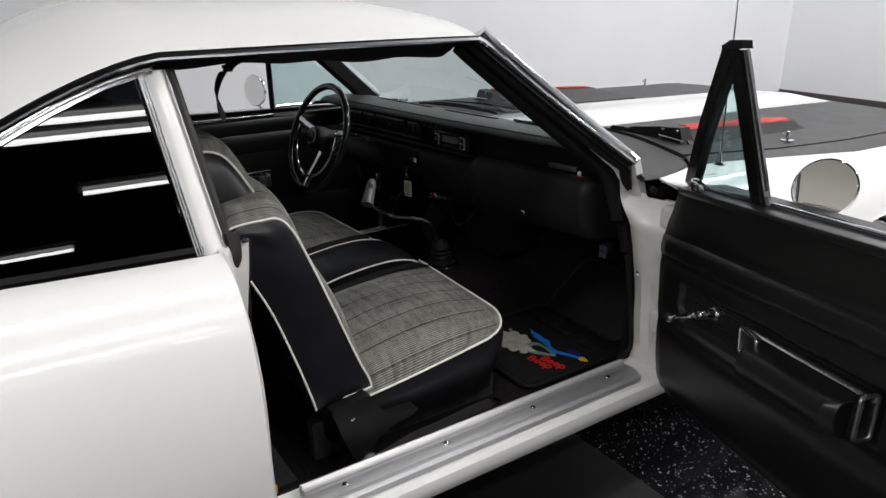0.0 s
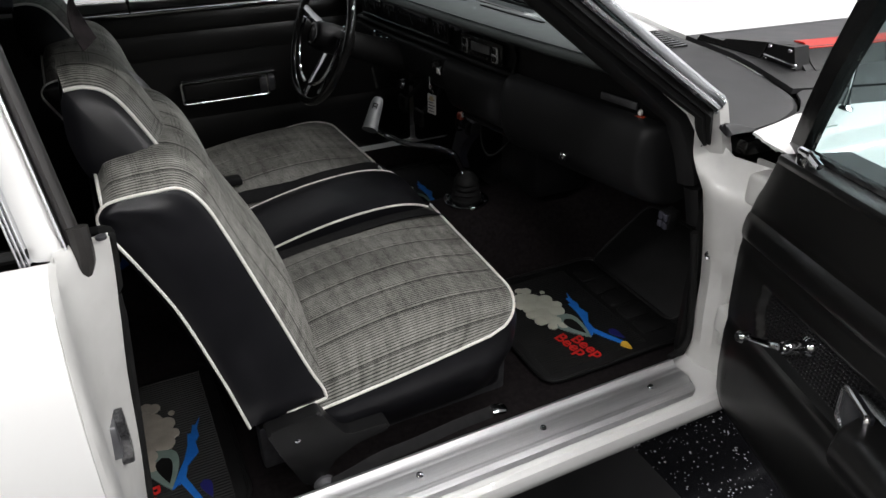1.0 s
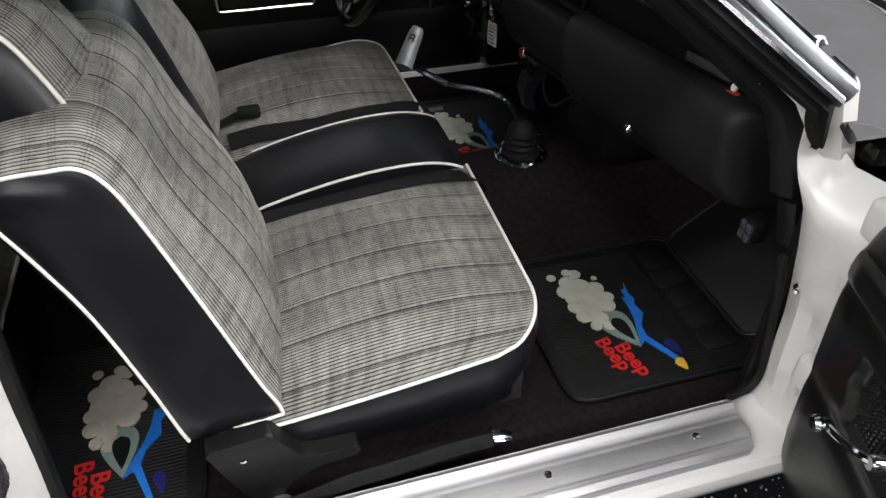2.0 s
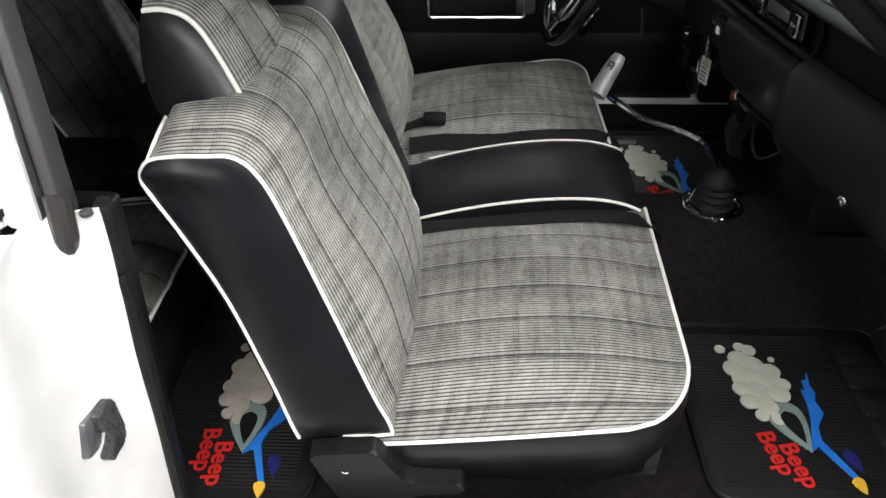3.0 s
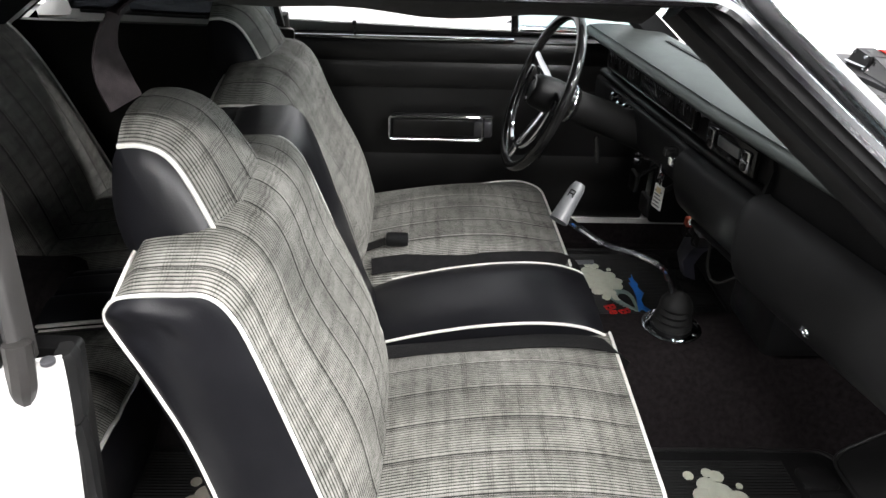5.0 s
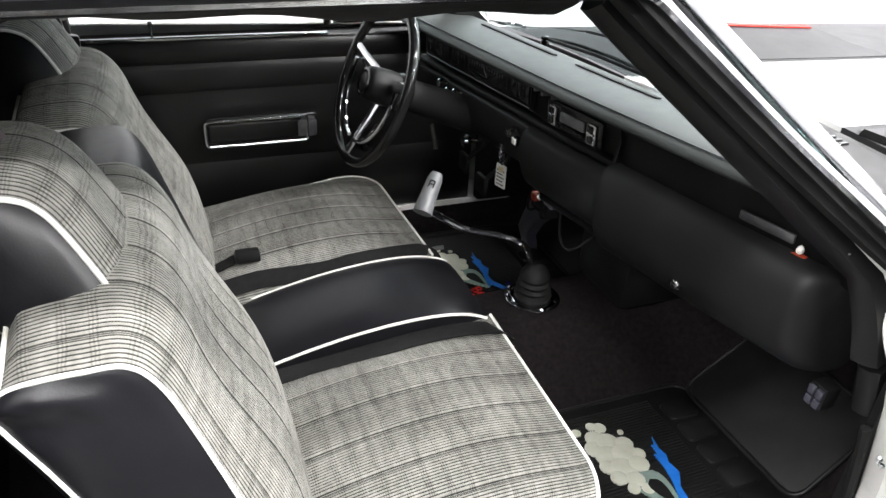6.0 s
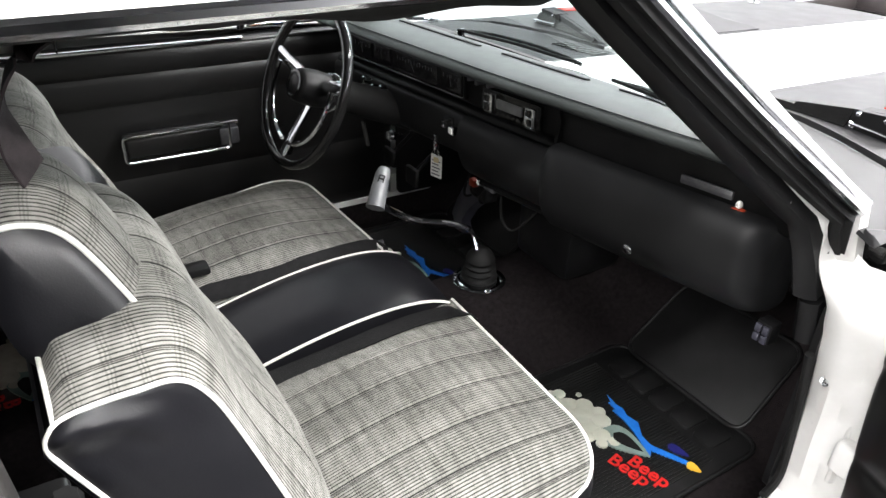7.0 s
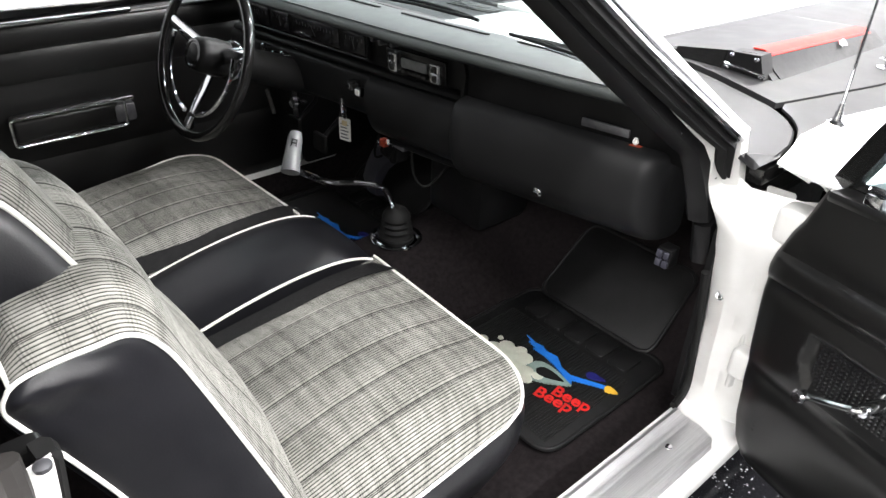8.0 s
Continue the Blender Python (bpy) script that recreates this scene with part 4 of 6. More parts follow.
BACK = [(0.366, 0.520), (0.362, 0.545), (0.343, 0.600), (0.302, 0.745), (0.262, 0.880), (0.240, 0.938), (0.214, 0.966), (0.178, 0.968), (0.142, 0.967), (0.116, 0.963), (0.103, 0.956)]
BACK_REAR = [(0.096, 0.946), (0.094, 0.934), (0.100, 0.916), (0.130, 0.850), (0.166, 0.757), (0.198, 0.630), (0.212, 0.565), (0.224, 0.505)]


def seat_back(parent, y_out, y_in, shift=(0.0, 0.0), label="reclining half of the bench backrest in ribbed cloth with white piping"):
    wide = abs(y_in - y_out)
    sgn = 1 if y_in > y_out else -1
    
    def lean_back(x, z):
        k = max(0.0, (z - 0.52) / 0.44)
        return (x + shift[0] - 0.018 * k, 0, z + shift[1] - 0.014 * k)

    prof = smooth_line([lean_back(x, z) for x, z in BACK], 6)
    rear = smooth_line([lean_back(x, z) for x, z in BACK_REAR], 6)

    def outer(z):
        """The door side leans in towards the top."""
        return y_out + sgn * 0.064 * max(0.0, min(1.0, (z - 0.53) / 0.41))

    def at_side(y, z):
        return outer(z) if y == y_out else y

    lengths = [0.0]
    for a, b in zip(prof, prof[1:]):
        lengths.append(lengths[-1] + (b - a).length)
    n = len(prof) - 1
    normals = []
    for i in range(n + 1):
        d = prof[min(i + 1, n)] - prof[max(i - 1, 0)]
        normals.append(Vector((d.z, 0, -d.x)).normalized())

    def surf(s, t):
        i = min(n, int(round(s * n)))
        k = lengths[i] / lengths[-1]
        across = 1 - abs(2 * t - 1) ** 3.0
        low = 0.036 * math.exp(-((k - 0.28) / 0.26) ** 2)
        high = 0.030 * math.exp(-((k - 0.86) / 0.2) ** 2)
        ends = min(1, k / 0.06) * min(1, (1 - k) / 0.04)
        out = across * (0.016 + low + high) * ends + groove(t * wide - 0.037, 0.004, 0.0035) * across * ends + cord(t * wide - 0.037)
        p = prof[i] + normals[i] * out
        yo = outer(prof[i].z)
        return Vector((p.x, yo + (y_in - yo) * t, p.z))

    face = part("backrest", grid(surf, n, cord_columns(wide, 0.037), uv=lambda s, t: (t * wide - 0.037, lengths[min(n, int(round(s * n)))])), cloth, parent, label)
    for y, nm in ((y_out, "side_panel"), (y_in, "inner_panel")):
        o = -sgn if y == y_out else sgn
        # padded vinyl side: filled between the front and rear lines
        m = 24
        fr = [prof[min(n, int(i / m * n))] for i in range(m + 1)]
        rr = list(reversed([rear[min(len(rear) - 1, int(i / m * (len(rear) - 1)))] for i in range(m + 1)]))

        def side_pt(s, t):
            i = s * m
            a, b = fr[int(i)], rr[int(i)]
            p = a.lerp(b, t)
            puff = 0.010 * math.sin(t * math.pi) ** 0.6 * min(1, s / 0.08) * min(1, (1 - s) / 0.1)
            wr = (0.0105 * noise.noise((p.x * 20 + p.z * 9, y * 3, p.z * 34)) + 0.003 * noise.noise((p.x * 50, y, p.z * 75))) * min(1, max(0.2, (s - 0.45) / 0.25)) * math.sin(t * math.pi) ** 0.7
            return Vector((p.x, at_side(y, p.z) + o * (puff + wr), p.z))

        part(nm, grid(side_pt, m, 20), vinyl, face, "black vinyl side panel")
        welt = [Vector((p.x, at_side(y, p.z) + o * 0.001, p.z)) for p in prof]
        part("piping", tube([Vector((prof[0].x - 0.075, y + o * 0.001, prof[0].z - 0.004)), Vector((prof[0].x - 0.03, y + o * 0.001, prof[0].z - 0.006)), *welt], 0.0028, 8), piping_white, face, "white vinyl piping")
        part("rear_piping", tube([Vector((prof[-1].x, at_side(y, prof[-1].z) + o * 0.001, prof[-1].z)), *[Vector((p.x, at_side(y, p.z) + o * 0.001, p.z)) for p in rear]], 0.0028, 8), piping_white, face, "white vinyl piping")
    part("rear_cover", loft([[Vector((p.x - 0.008 * math.sin(i / (len(rear) - 1) * math.pi), outer(p.z) + (y_in - outer(p.z)) * k, p.z)) for i, p in enumerate(rear)] for k in (0, 0.5, 1)]), vinyl, face, "black vinyl seat back")
    cross = [Vector((prof[-1].x + 0.002, outer(0.96) + (y_in - outer(0.96)) * k / 20, prof[-1].z + 0.03 * (1 - abs(2 * k / 20 - 1) ** 3) * 0.9)) for k in range(21)]
    part("top_piping", tube(cross, 0.0026, 8), piping_white, face)
    part("bottom", loft([[prof[0] + Vector((0, y, -0.0)), rear[-1] + Vector((0, y, 0))] for y in (y_out, y_in)]), vinyl, face)
    return face


HEADREST = [(0.236, 0.934), (0.218, 0.968), (0.178, 1.045), (0.152, 1.080), (0.122, 1.093), (0.094, 1.092)]
HEADREST_REAR = [(0.086, 1.075), (0.083, 1.02), (0.098, 0.965), (0.126, 0.935), (0.17, 0.94)]


def headrest(parent, y_out, y_in, shift=(0.0, 0.0)):
    sgn = 1 if y_in > y_out else -1
    wide = abs(y_in - y_out)
    prof = smooth_line([(x + shift[0], 0, z + shift[1]) for x, z in HEADREST], 6)
    rear = smooth_line([(x + shift[0], 0, z + shift[1]) for x, z in HEADREST_REAR], 5)
    n = len(prof) - 1

    def slim(y, z):
        """The sides draw in towards the top."""
        k = max(0.0, min(1.0, (z - 0.965) / 0.11))
        return y + (0.034 * k * sgn if y == y_out else -0.022 * k * sgn)

    def surf(s, t):
        i = min(n, int(round(s * n)))
        p = prof[i]
        d = prof[min(i + 1, n)] - prof[max(i - 1, 0)]
        nm = Vector((d.z, 0, -d.x)).normalized()
        a = 1 - abs(2 * t - 1) ** 3.2
        p = p + nm * ((0.016 + 0.012 * math.sin(min(1.0, s * 1.3) * math.pi / 2)) * a + groove(t * wide - 0.055, 0.003, 0.002) * a + cord(t * wide - 0.055))
        lo, hi = slim(y_out, prof[i].z), slim(y_in, prof[i].z)
        return Vector((p.x, lo + (hi - lo) * t, p.z))

    face = part("headrest", grid(surf, n, cord_columns(wide, 0.055), uv=lambda s, t: (t * wide - 0.055, s * 0.2)), cloth, parent, "cloth headrest with black vinyl sides")
    for y in (y_out, y_in):
        o = -sgn if y == y_out else sgn
        loop = prof + rear
        ctr = sum((p for p in loop), Vector((0, 0, 0))) / len(loop)
        rings = []
        for k in range(6):
            f = 1 - k / 5 * 0.96
            rings.append([Vector((ctr.x + (p.x - ctr.x) * f, slim(y, ctr.z + (p.z - ctr.z) * f) + o * 0.016 * math.sin(math.acos(min(1, f))), ctr.z + (p.z - ctr.z) * f)) for p in loop])
        part("vinyl_side", loft(rings, True, True), vinyl, face, "black vinyl headrest side")
        part("piping", tube([Vector((p.x, slim(y, p.z) + o * 0.001, p.z)) for p in prof], 0.0031, 8), piping_white, face, "white vinyl piping")
    part("vinyl_back", loft([[Vector((p.x, slim(y, p.z), p.z)) for p in rear] for y in (y_out, y_in)]), vinyl, face, "black vinyl headrest back")
    return face


front_seat = thing("front_bench_seat", "split front bench seat in silver-black ribbed cloth with white piping", "car seat", (0, 0, 0))
seat_cushion(front_seat, -0.665, -0.150, 0.27, 0.812)
seat_cushion(front_seat, 0.63, 0.105, 0.23, 0.780)
seat_back(front_seat, -0.664, -0.105, (-0.008, -0.002))
seat_back(front_seat, 0.63, 0.075, (-0.078, -0.008))
headrest(front_seat, -0.508, -0.258, (-0.028, -0.012))
headrest(front_seat, 0.49, 0.245, (-0.112, -0.024))


def center_strip():
    def surf(s, t):
        x = 0.30 + 0.500 * s
        y0, y1 = -0.110 - 0.047 * s, 0.126 - 0.053 * s
        a = 1 - abs(2 * t - 1) ** 3
        z = 0.490 + 0.103 * math.sin(min(1.0, s / 0.9) * math.pi / 2) ** 0.9 + 0.012 * a - 0.022 * s ** 12
        return Vector((x, y0 + (y1 - y0) * t, z))

    pad = part("center_cushion", grid(surf, 40, 16), vinyl, front_seat, "black vinyl center seat section with white piping")
    for t in (0, 1):
        line = [surf(i / 40, t) for i in range(41)]
        end = line[-1]
        line += [end + Vector((0.003, 0, -0.012)), end + Vector((-0.002, 0, -0.03))]
        part("piping", tube(line, 0.0031, 8), piping_white, pad, "white vinyl piping")
        part("side", loft([line, [p + Vector((-0.004, 0, -0.10)) for p in line]]), vinyl, pad)
    part("front", loft([[surf(1, k / 10) for k in range(11)], [surf(1, k / 10) + Vector((0.004, 0, -0.05)) for k in range(11)], [surf(1, k / 10) + Vector((-0.02, 0, -0.14)) for k in range(11)]]), vinyl, pad)
    prof = smooth_line([(x - 0.035, 0, z - 0.018) for x, z in BACK], 5)
    rows = [[Vector((p.x + 0.008 * (1 - abs(2 * k / 8 - 1) ** 2), -0.10 + 0.17 * k / 8, p.z)) for p in prof] for k in range(9)]
    part("center_back", loft(rows), vinyl, front_seat, "black vinyl center back section")


center_strip()

# hinge cover, seat frame and belts
hinge_cover = prism(rounded([(0.236, 0.510), (0.335, 0.522), (0.372, 0.456), (0.390, 0.446), (0.462, 0.444), (0.466, 0.425), (0.40, 0.418), (0.352, 0.395), (0.318, 0.345), (0.292, 0.352), (0.256, 0.445)], 0.008), lambda a, b, h: Vector((a, -0.672 - h, b)), 0.03, 0.007, 3)
cover = part("hinge_cover", hinge_cover, plastic, front_seat, "black moulded recliner cover")
part("screw", lathe([(0.005, 0), (0.005, 0.001), (0.002, 0.0025)], 10, axis_pose((0.288, -0.7025, 0.474), (0, -1, 0))), chrome, cover)
for side in (-1, 1):
    part("seat_track", box(0.24, 0.80, side * 0.55 - 0.02, side * 0.55 + 0.02, 0.29, 0.40, 0.006), steel_dark, front_seat)
part("seat_base", box(0.27, 0.765, -0.615, 0.585, 0.345, 0.47, 0.02), vinyl, front_seat)


def ribbon(points, width, up=(0, 0, 1), thick=0.0022):
    pts = [Vector(p) for p in points]
    rows = []
    for i, p in enumerate(pts):
        d = (pts[min(i + 1, len(pts) - 1)] - pts[max(i - 1, 0)]).normalized()
        u = Vector(up[i] if isinstance(up, list) else up)
        side = d.cross(u).normalized() * (width / 2)
        nrm = side.cross(d).normalized() * (thick / 2)
        rows.append([p - side - nrm, p + side - nrm, p + side + nrm, p - side + nrm])
    return loft(rows, True, True)


webbing = mottled(material("belt_webbing", rough=0.55, spec=0.2), (0.005, 0.005, 0.0055), (0.011, 0.0105, 0.011), 60.0, None, 700, 0.5, 0.0008)
webbing_brown = mottled(material("faded_webbing", rough=0.8, spec=0.12), (0.016, 0.013, 0.014), (0.030, 0.025, 0.026), 60.0, None, 700, 0.5, 0.0008)


def belt(name, pts, width, label, up=(0, 0, 1), mat=None):
    b = thing(name, label, "seat belt")
    ups = smooth_line(up, 8) if isinstance(up, list) else up
    part("webbing", ribbon(smooth_line(pts, 8), width, ups), mat or webbing, b)
    return b


def cushion_z(x, y, y_out, y_in, xr, xf):
    """Height of a cushion under a point, as seat_cushion shapes it."""
    t = (y - y_out) / (y_in - y_out)
    s = max(0.0, min(1.0, (x - xr) / (xf - xr)))
    across = 1 - abs(2 * t - 1) ** 3.5
    return seat_edge(xr + (xf - xr) * s, xr, xf) + 0.012 * t + 0.062 * across * crown(s)


def lap_points(y, drift, y_out, y_in, xr, xf):
    pts = []
    for k in range(7):
        x = xr + 0.09 + (xf - xr - 0.12) * k / 6
        yy = y + drift * k / 6 + 0.004 * math.sin(k * 1.7)
        pts.append((x, yy, cushion_z(x, yy, y_out, y_in, xr, xf) + 0.010))
    return pts + [(xf + 0.004, y + drift, pts[-1][2] - 0.02), (xf + 0.008, y + drift, pts[-1][2] - 0.07)]


lap = belt("seat_belt", lap_points(-0.160, -0.035, -0.665, -0.150, 0.27, 0.812), 0.050, "black lap belt lying along the passenger cushion", (0, 0.15, 1))
lap2 = belt("seat_belt", lap_points(0.145, -0.025, 0.63, 0.105, 0.23, 0.780), 0.046, "black lap belt lying along the driver cushion", (0, -0.45, 1))
side_belt = belt("seat_belt", [(0.325, -0.715, 0.348), (0.37, -0.712, 0.352), (0.44, -0.708, 0.364), (0.52, -0.705, 0.366), (0.62, -0.70, 0.370), (0.69, -0.70, 0.372)], 0.024, "black seat belt with a chrome tongue lying beside the seat", (0, -0.8, 0.6))
part("tongue", prism(rounded([(-0.018, -0.011), (0.013, -0.011), (0.019, -0.005), (0.019, 0.005), (0.013, 0.011), (-0.018, 0.011)], 0.004), lambda a, b, h: Vector((0.712 + a, -0.692 + b * 0.95, 0.362 + b * 0.3 - a * 0.25 + h)), 0.004, 0.0015), chrome, side_belt, "chrome belt tongue")
part("anchor", lathe([(0.02, 0), (0.02, 0.008), (0.012, 0.014), (0.012, 0.02)], 14, axis_pose((0.325, -0.70, 0.345), (0, -1, 0))), steel_dark, side_belt)
buckle = belt("seat_belt", [(0.27, 0.215, 0.535), (0.32, 0.213, 0.556), (0.36, 0.21, 0.575)], 0.036, "black belt buckle between cushion and backrest of the driver seat", (-0.5, 0, 1))
part("buckle", box(0.350, 0.405, 0.188, 0.230, 0.566, 0.586, 0.006), plastic, buckle)

# hanging shoulder belt from the roof rail
belt("shoulder_belt", [(0.34, -0.545, 1.290), (0.24, -0.545, 1.283), (0.165, -0.545, 1.273), (0.124, -0.546, 1.250), (0.107, -0.546, 1.216), (0.108, -0.545, 1.187), (0.117, -0.545, 1.158)], 0.045, "dark shoulder belt hanging in a loop from the roof rail", [(0, 0, 1), (0, 0, 1), (0.4, 0, 1), (1, 0, 0.7), (1, -0.15, 0.1), (0.92, -0.38, 0), (0.9, -0.42, 0)], webbing_brown)

# rear bench
rear_seat = thing("rear_bench_seat", "rear bench seat in ribbed cloth with black vinyl center", "car seat")


def rear_back(y0, y1):
    wide = y1 - y0

    def surf(s, t):
        k = s
        a = 1 - abs(2 * t - 1) ** 3
        x = -0.44 - 0.19 * k + 0.03 * a * math.sin(k * math.pi)
        z = 0.50 + 0.50 * k - 0.03 * (1 - a) * k ** 3
        return Vector((x + groove(t * wide, 0.005, 0.006) - 0.03 * k ** 8, y0 + wide * t, z))

    face = part("backrest", grid(surf, 30, int(wide / 0.0045), uv=lambda s, t: (t * wide, s * 0.56)), cloth, rear_seat)
    for t in (0, 1):
        part("piping", tube([surf(i / 30, t) for i in range(31)], 0.004, 8), piping_white, face)
    part("top_roll", tube([surf(1, i / 20) + Vector((-0.03, 0, -0.012)) for i in range(21)], 0.03, 10), vinyl, face)


def rear_cushion(y0, y1, mat, raise_by=0.0):
    wide = y1 - y0

    def surf(s, t):
        x = -0.51 + 0.42 * s
        a = 1 - abs(2 * t - 1) ** 3.5
        z = 0.50 + 0.055 * s + 0.03 * a * (1 - s ** 8) + raise_by - 0.03 * s ** 10
        return Vector((x, y0 + wide * t, z + groove(t * wide, 0.005, 0.005) * a))

    face = part("cushion", grid(surf, 30, int(wide / 0.0045), uv=lambda s, t: (t * wide, s * 0.42)), mat, rear_seat)
    for t in (0, 1):
        part("piping", tube([surf(i / 30, t) for i in range(31)], 0.004, 8), piping_white, face)
    part("front_piping", tube([surf(1, i / 20) for i in range(21)], 0.004, 8), piping_white, face)
    part("front", loft([[surf(1, i / 20) for i in range(21)], [surf(1, i / 20) + Vector((0.012, 0, -0.06)) for i in range(21)], [surf(1, i / 20) + Vector((-0.03, 0, -0.26)) for i in range(21)]]), vinyl, face)


rear_back(-0.64, -0.105)
rear_back(0.105, 0.64)
rear_cushion(-0.64, -0.105, cloth)
rear_cushion(0.105, 0.64, cloth)
rear_cushion(-0.103, 0.103, vinyl, 0.012)
part("center_back", loft([[Vector((-0.445 - 0.19 * k / 10, y, 0.50 + 0.49 * k / 10)) for k in range(11)] for y in (-0.103, 0, 0.103)]), vinyl, rear_seat, "black vinyl center back")

# ---- dashboard ----
dash = thing("dashboard", "black padded dashboard with glove box, radio and gauges", "dashboard")


def lip_x(y):
    """Where the pad's front lip runs; everything on the dashboard is set back from it."""
    return 0.963 - 0.15 * y if y > 0 else 0.963 - 0.18 * y + 0.05 * y * y


def on_dash(o, y, z):
    return Vector((lip_x(y) + o, y, z))


def dash_loft(profile, y0, y1, ny=24, n=5, closed=True, caps=True):
    """A profile of (set back, height) carried across the dashboard."""
    ring = smooth_line([(o, 0, z) for o, z in profile], n, closed) if n > 1 else [Vector((o, 0, z)) for o, z in profile]
    return loft([[under_glass(on_dash(p.x, y0 + (y1 - y0) * k / ny, p.z)) for p in ring] for k in range(ny + 1)], closed, caps)


def under_glass(p):
    """Held back where the windshield comes down."""
    return Vector((min(p.x, 1.10 + 0.105 * (1 - (p.y / 0.713) ** 2) - 1.2 * max(0.0, p.z - 0.975)), p.y, p.z))


def dash_plate(y0, y1, z0, z1, o, thick, r=0.004, lean=0.06, bevel=0.0015):
    """A plate on the dashboard face, leaning with it."""
    return prism(rounded([(y0, z0), (y1, z0), (y1, z1), (y0, z1)], r), lambda a, b, h: on_dash(o - h - (b - 0.92) * lean, a, b), thick, bevel)


part("pad", dash_loft([(0.215, 0.950), (0.212, 0.981), (0.15, 0.992), (0.085, 0.997), (0.035, 0.996), (0.010, 0.990), (0.0, 0.981), (0.004, 0.973), (0.02, 0.970), (0.10, 0.966)], -0.66, 0.665, 44, 4), lit_pad_vinyl, dash, "padded black dashboard top")
part("pad_seam", tube([on_dash(0.016, -0.655 + 1.315 * k / 40, 0.9945) for k in range(41)], 0.0016, 6), lit_pad_vinyl, dash)
# hollow of the instrument panel and radio below the lip
part("face", dash_loft([(0.050, 0.972), (0.066, 0.93), (0.064, 0.886), (0.11, 0.88), (0.11, 0.972)], -0.163, 0.62, 30, 1), plastic, dash, "black dashboard face panel")
part("ledge", dash_loft([(0.064, 0.890), (0.050, 0.887), (0.045, 0.880), (0.047, 0.872), (0.06, 0.868), (0.09, 0.868), (0.09, 0.890)], -0.163, 0.62, 30, 2), plastic, dash, "narrow black ledge under the instruments")
part("face", dash_loft([(0.040, 0.972), (0.052, 0.935), (0.052, 0.885), (0.11, 0.88), (0.11, 0.972)], -0.645, -0.1665, 20, 1), plastic, dash, "recessed black panel above the glove box")
part("divider", dash_loft([(0.034, 0.972), (0.046, 0.93), (0.040, 0.888), (0.07, 0.888), (0.07, 0.972)], -0.1663, -0.159, 2, 1), plastic, dash)
GLOVE = [(0.04, 0.894), (0.014, 0.890), (0.0, 0.878), (-0.009, 0.852), (-0.010, 0.812), (-0.004, 0.765), (0.014, 0.730), (0.044, 0.708), (0.085, 0.702), (0.12, 0.72), (0.11, 0.80)]
ring = smooth_line([(o, 0, z) for o, z in GLOVE], 4)
rows = []
for k in range(33):
    y = -0.618 + 0.448 * (k / 32) ** 1.5
    u = max(0.0, 1 - (y + 0.618) / 0.034)
    w = max(0.0, 1 - (-0.170 - y) / 0.010)
    inset = 1 - math.sqrt(max(0.0, 1 - u * u)) + 0.25 * (1 - math.sqrt(max(0.0, 1 - w * w)))
    rows.append([on_dash(p.x + 0.052 * inset * max(0, (0.12 - p.x) / 0.13), y, p.z + (0.79 - p.z) * 0.10 * inset) for p in ring])
glove = part("glove_box", loft(rows, True, True), dash_vinyl, dash, "padded black glove box door")
lock = part("lock", lathe([(0.011, 0), (0.011, 0.003), (0.008, 0.005), (0.007, 0.008)], 16, axis_pose(on_dash(-0.002, -0.393, 0.758), (-0.9, 0, -0.35))), chrome, glove, "small chrome lock")
part("slot", box(-0.0008, 0.0008, -0.004, 0.004, 0.008, 0.0086, 0), gloss_black, lock).matrix_local = axis_pose(on_dash(-0.002, -0.393, 0.758), (-0.9, 0, -0.35))
# padded roll below the radio, then the flat control panel before the driver
part("lower_pad", dash_loft([(0.06, 0.866), (0.036, 0.864), (0.024, 0.850), (0.020, 0.822), (0.026, 0.785), (0.042, 0.745), (0.066, 0.722), (0.10, 0.716), (0.13, 0.735), (0.12, 0.82)], -0.160, 0.098, 14, 4), dash_vinyl, dash, "padded lower dashboard roll")
part("control_panel", dash_loft([(0.07, 0.866), (0.052, 0.864), (0.046, 0.850), (0.050, 0.800), (0.062, 0.765), (0.082, 0.752), (0.11, 0.755), (0.12, 0.82)], 0.101, 0.64, 20, 3), dash_vinyl, dash, "flat black control panel under the instruments")
part("under_lip", dash_loft([(0.066, 0.720), (0.060, 0.712), (0.070, 0.704), (0.10, 0.706), (0.10, 0.720)], -0.158, 0.06, 8, 2), plastic, dash)
part("plaque", prism(rounded([(-0.047, -0.008), (0.047, -0.008), (0.047, 0.008), (-0.047, 0.008)], 0.002), lambda a, b, h: on_dash(0.049 - h - b * 0.05, -0.479 + a, 0.907 + b), 0.004, 0.001), steel_dark, dash, "small engraved metal plaque")
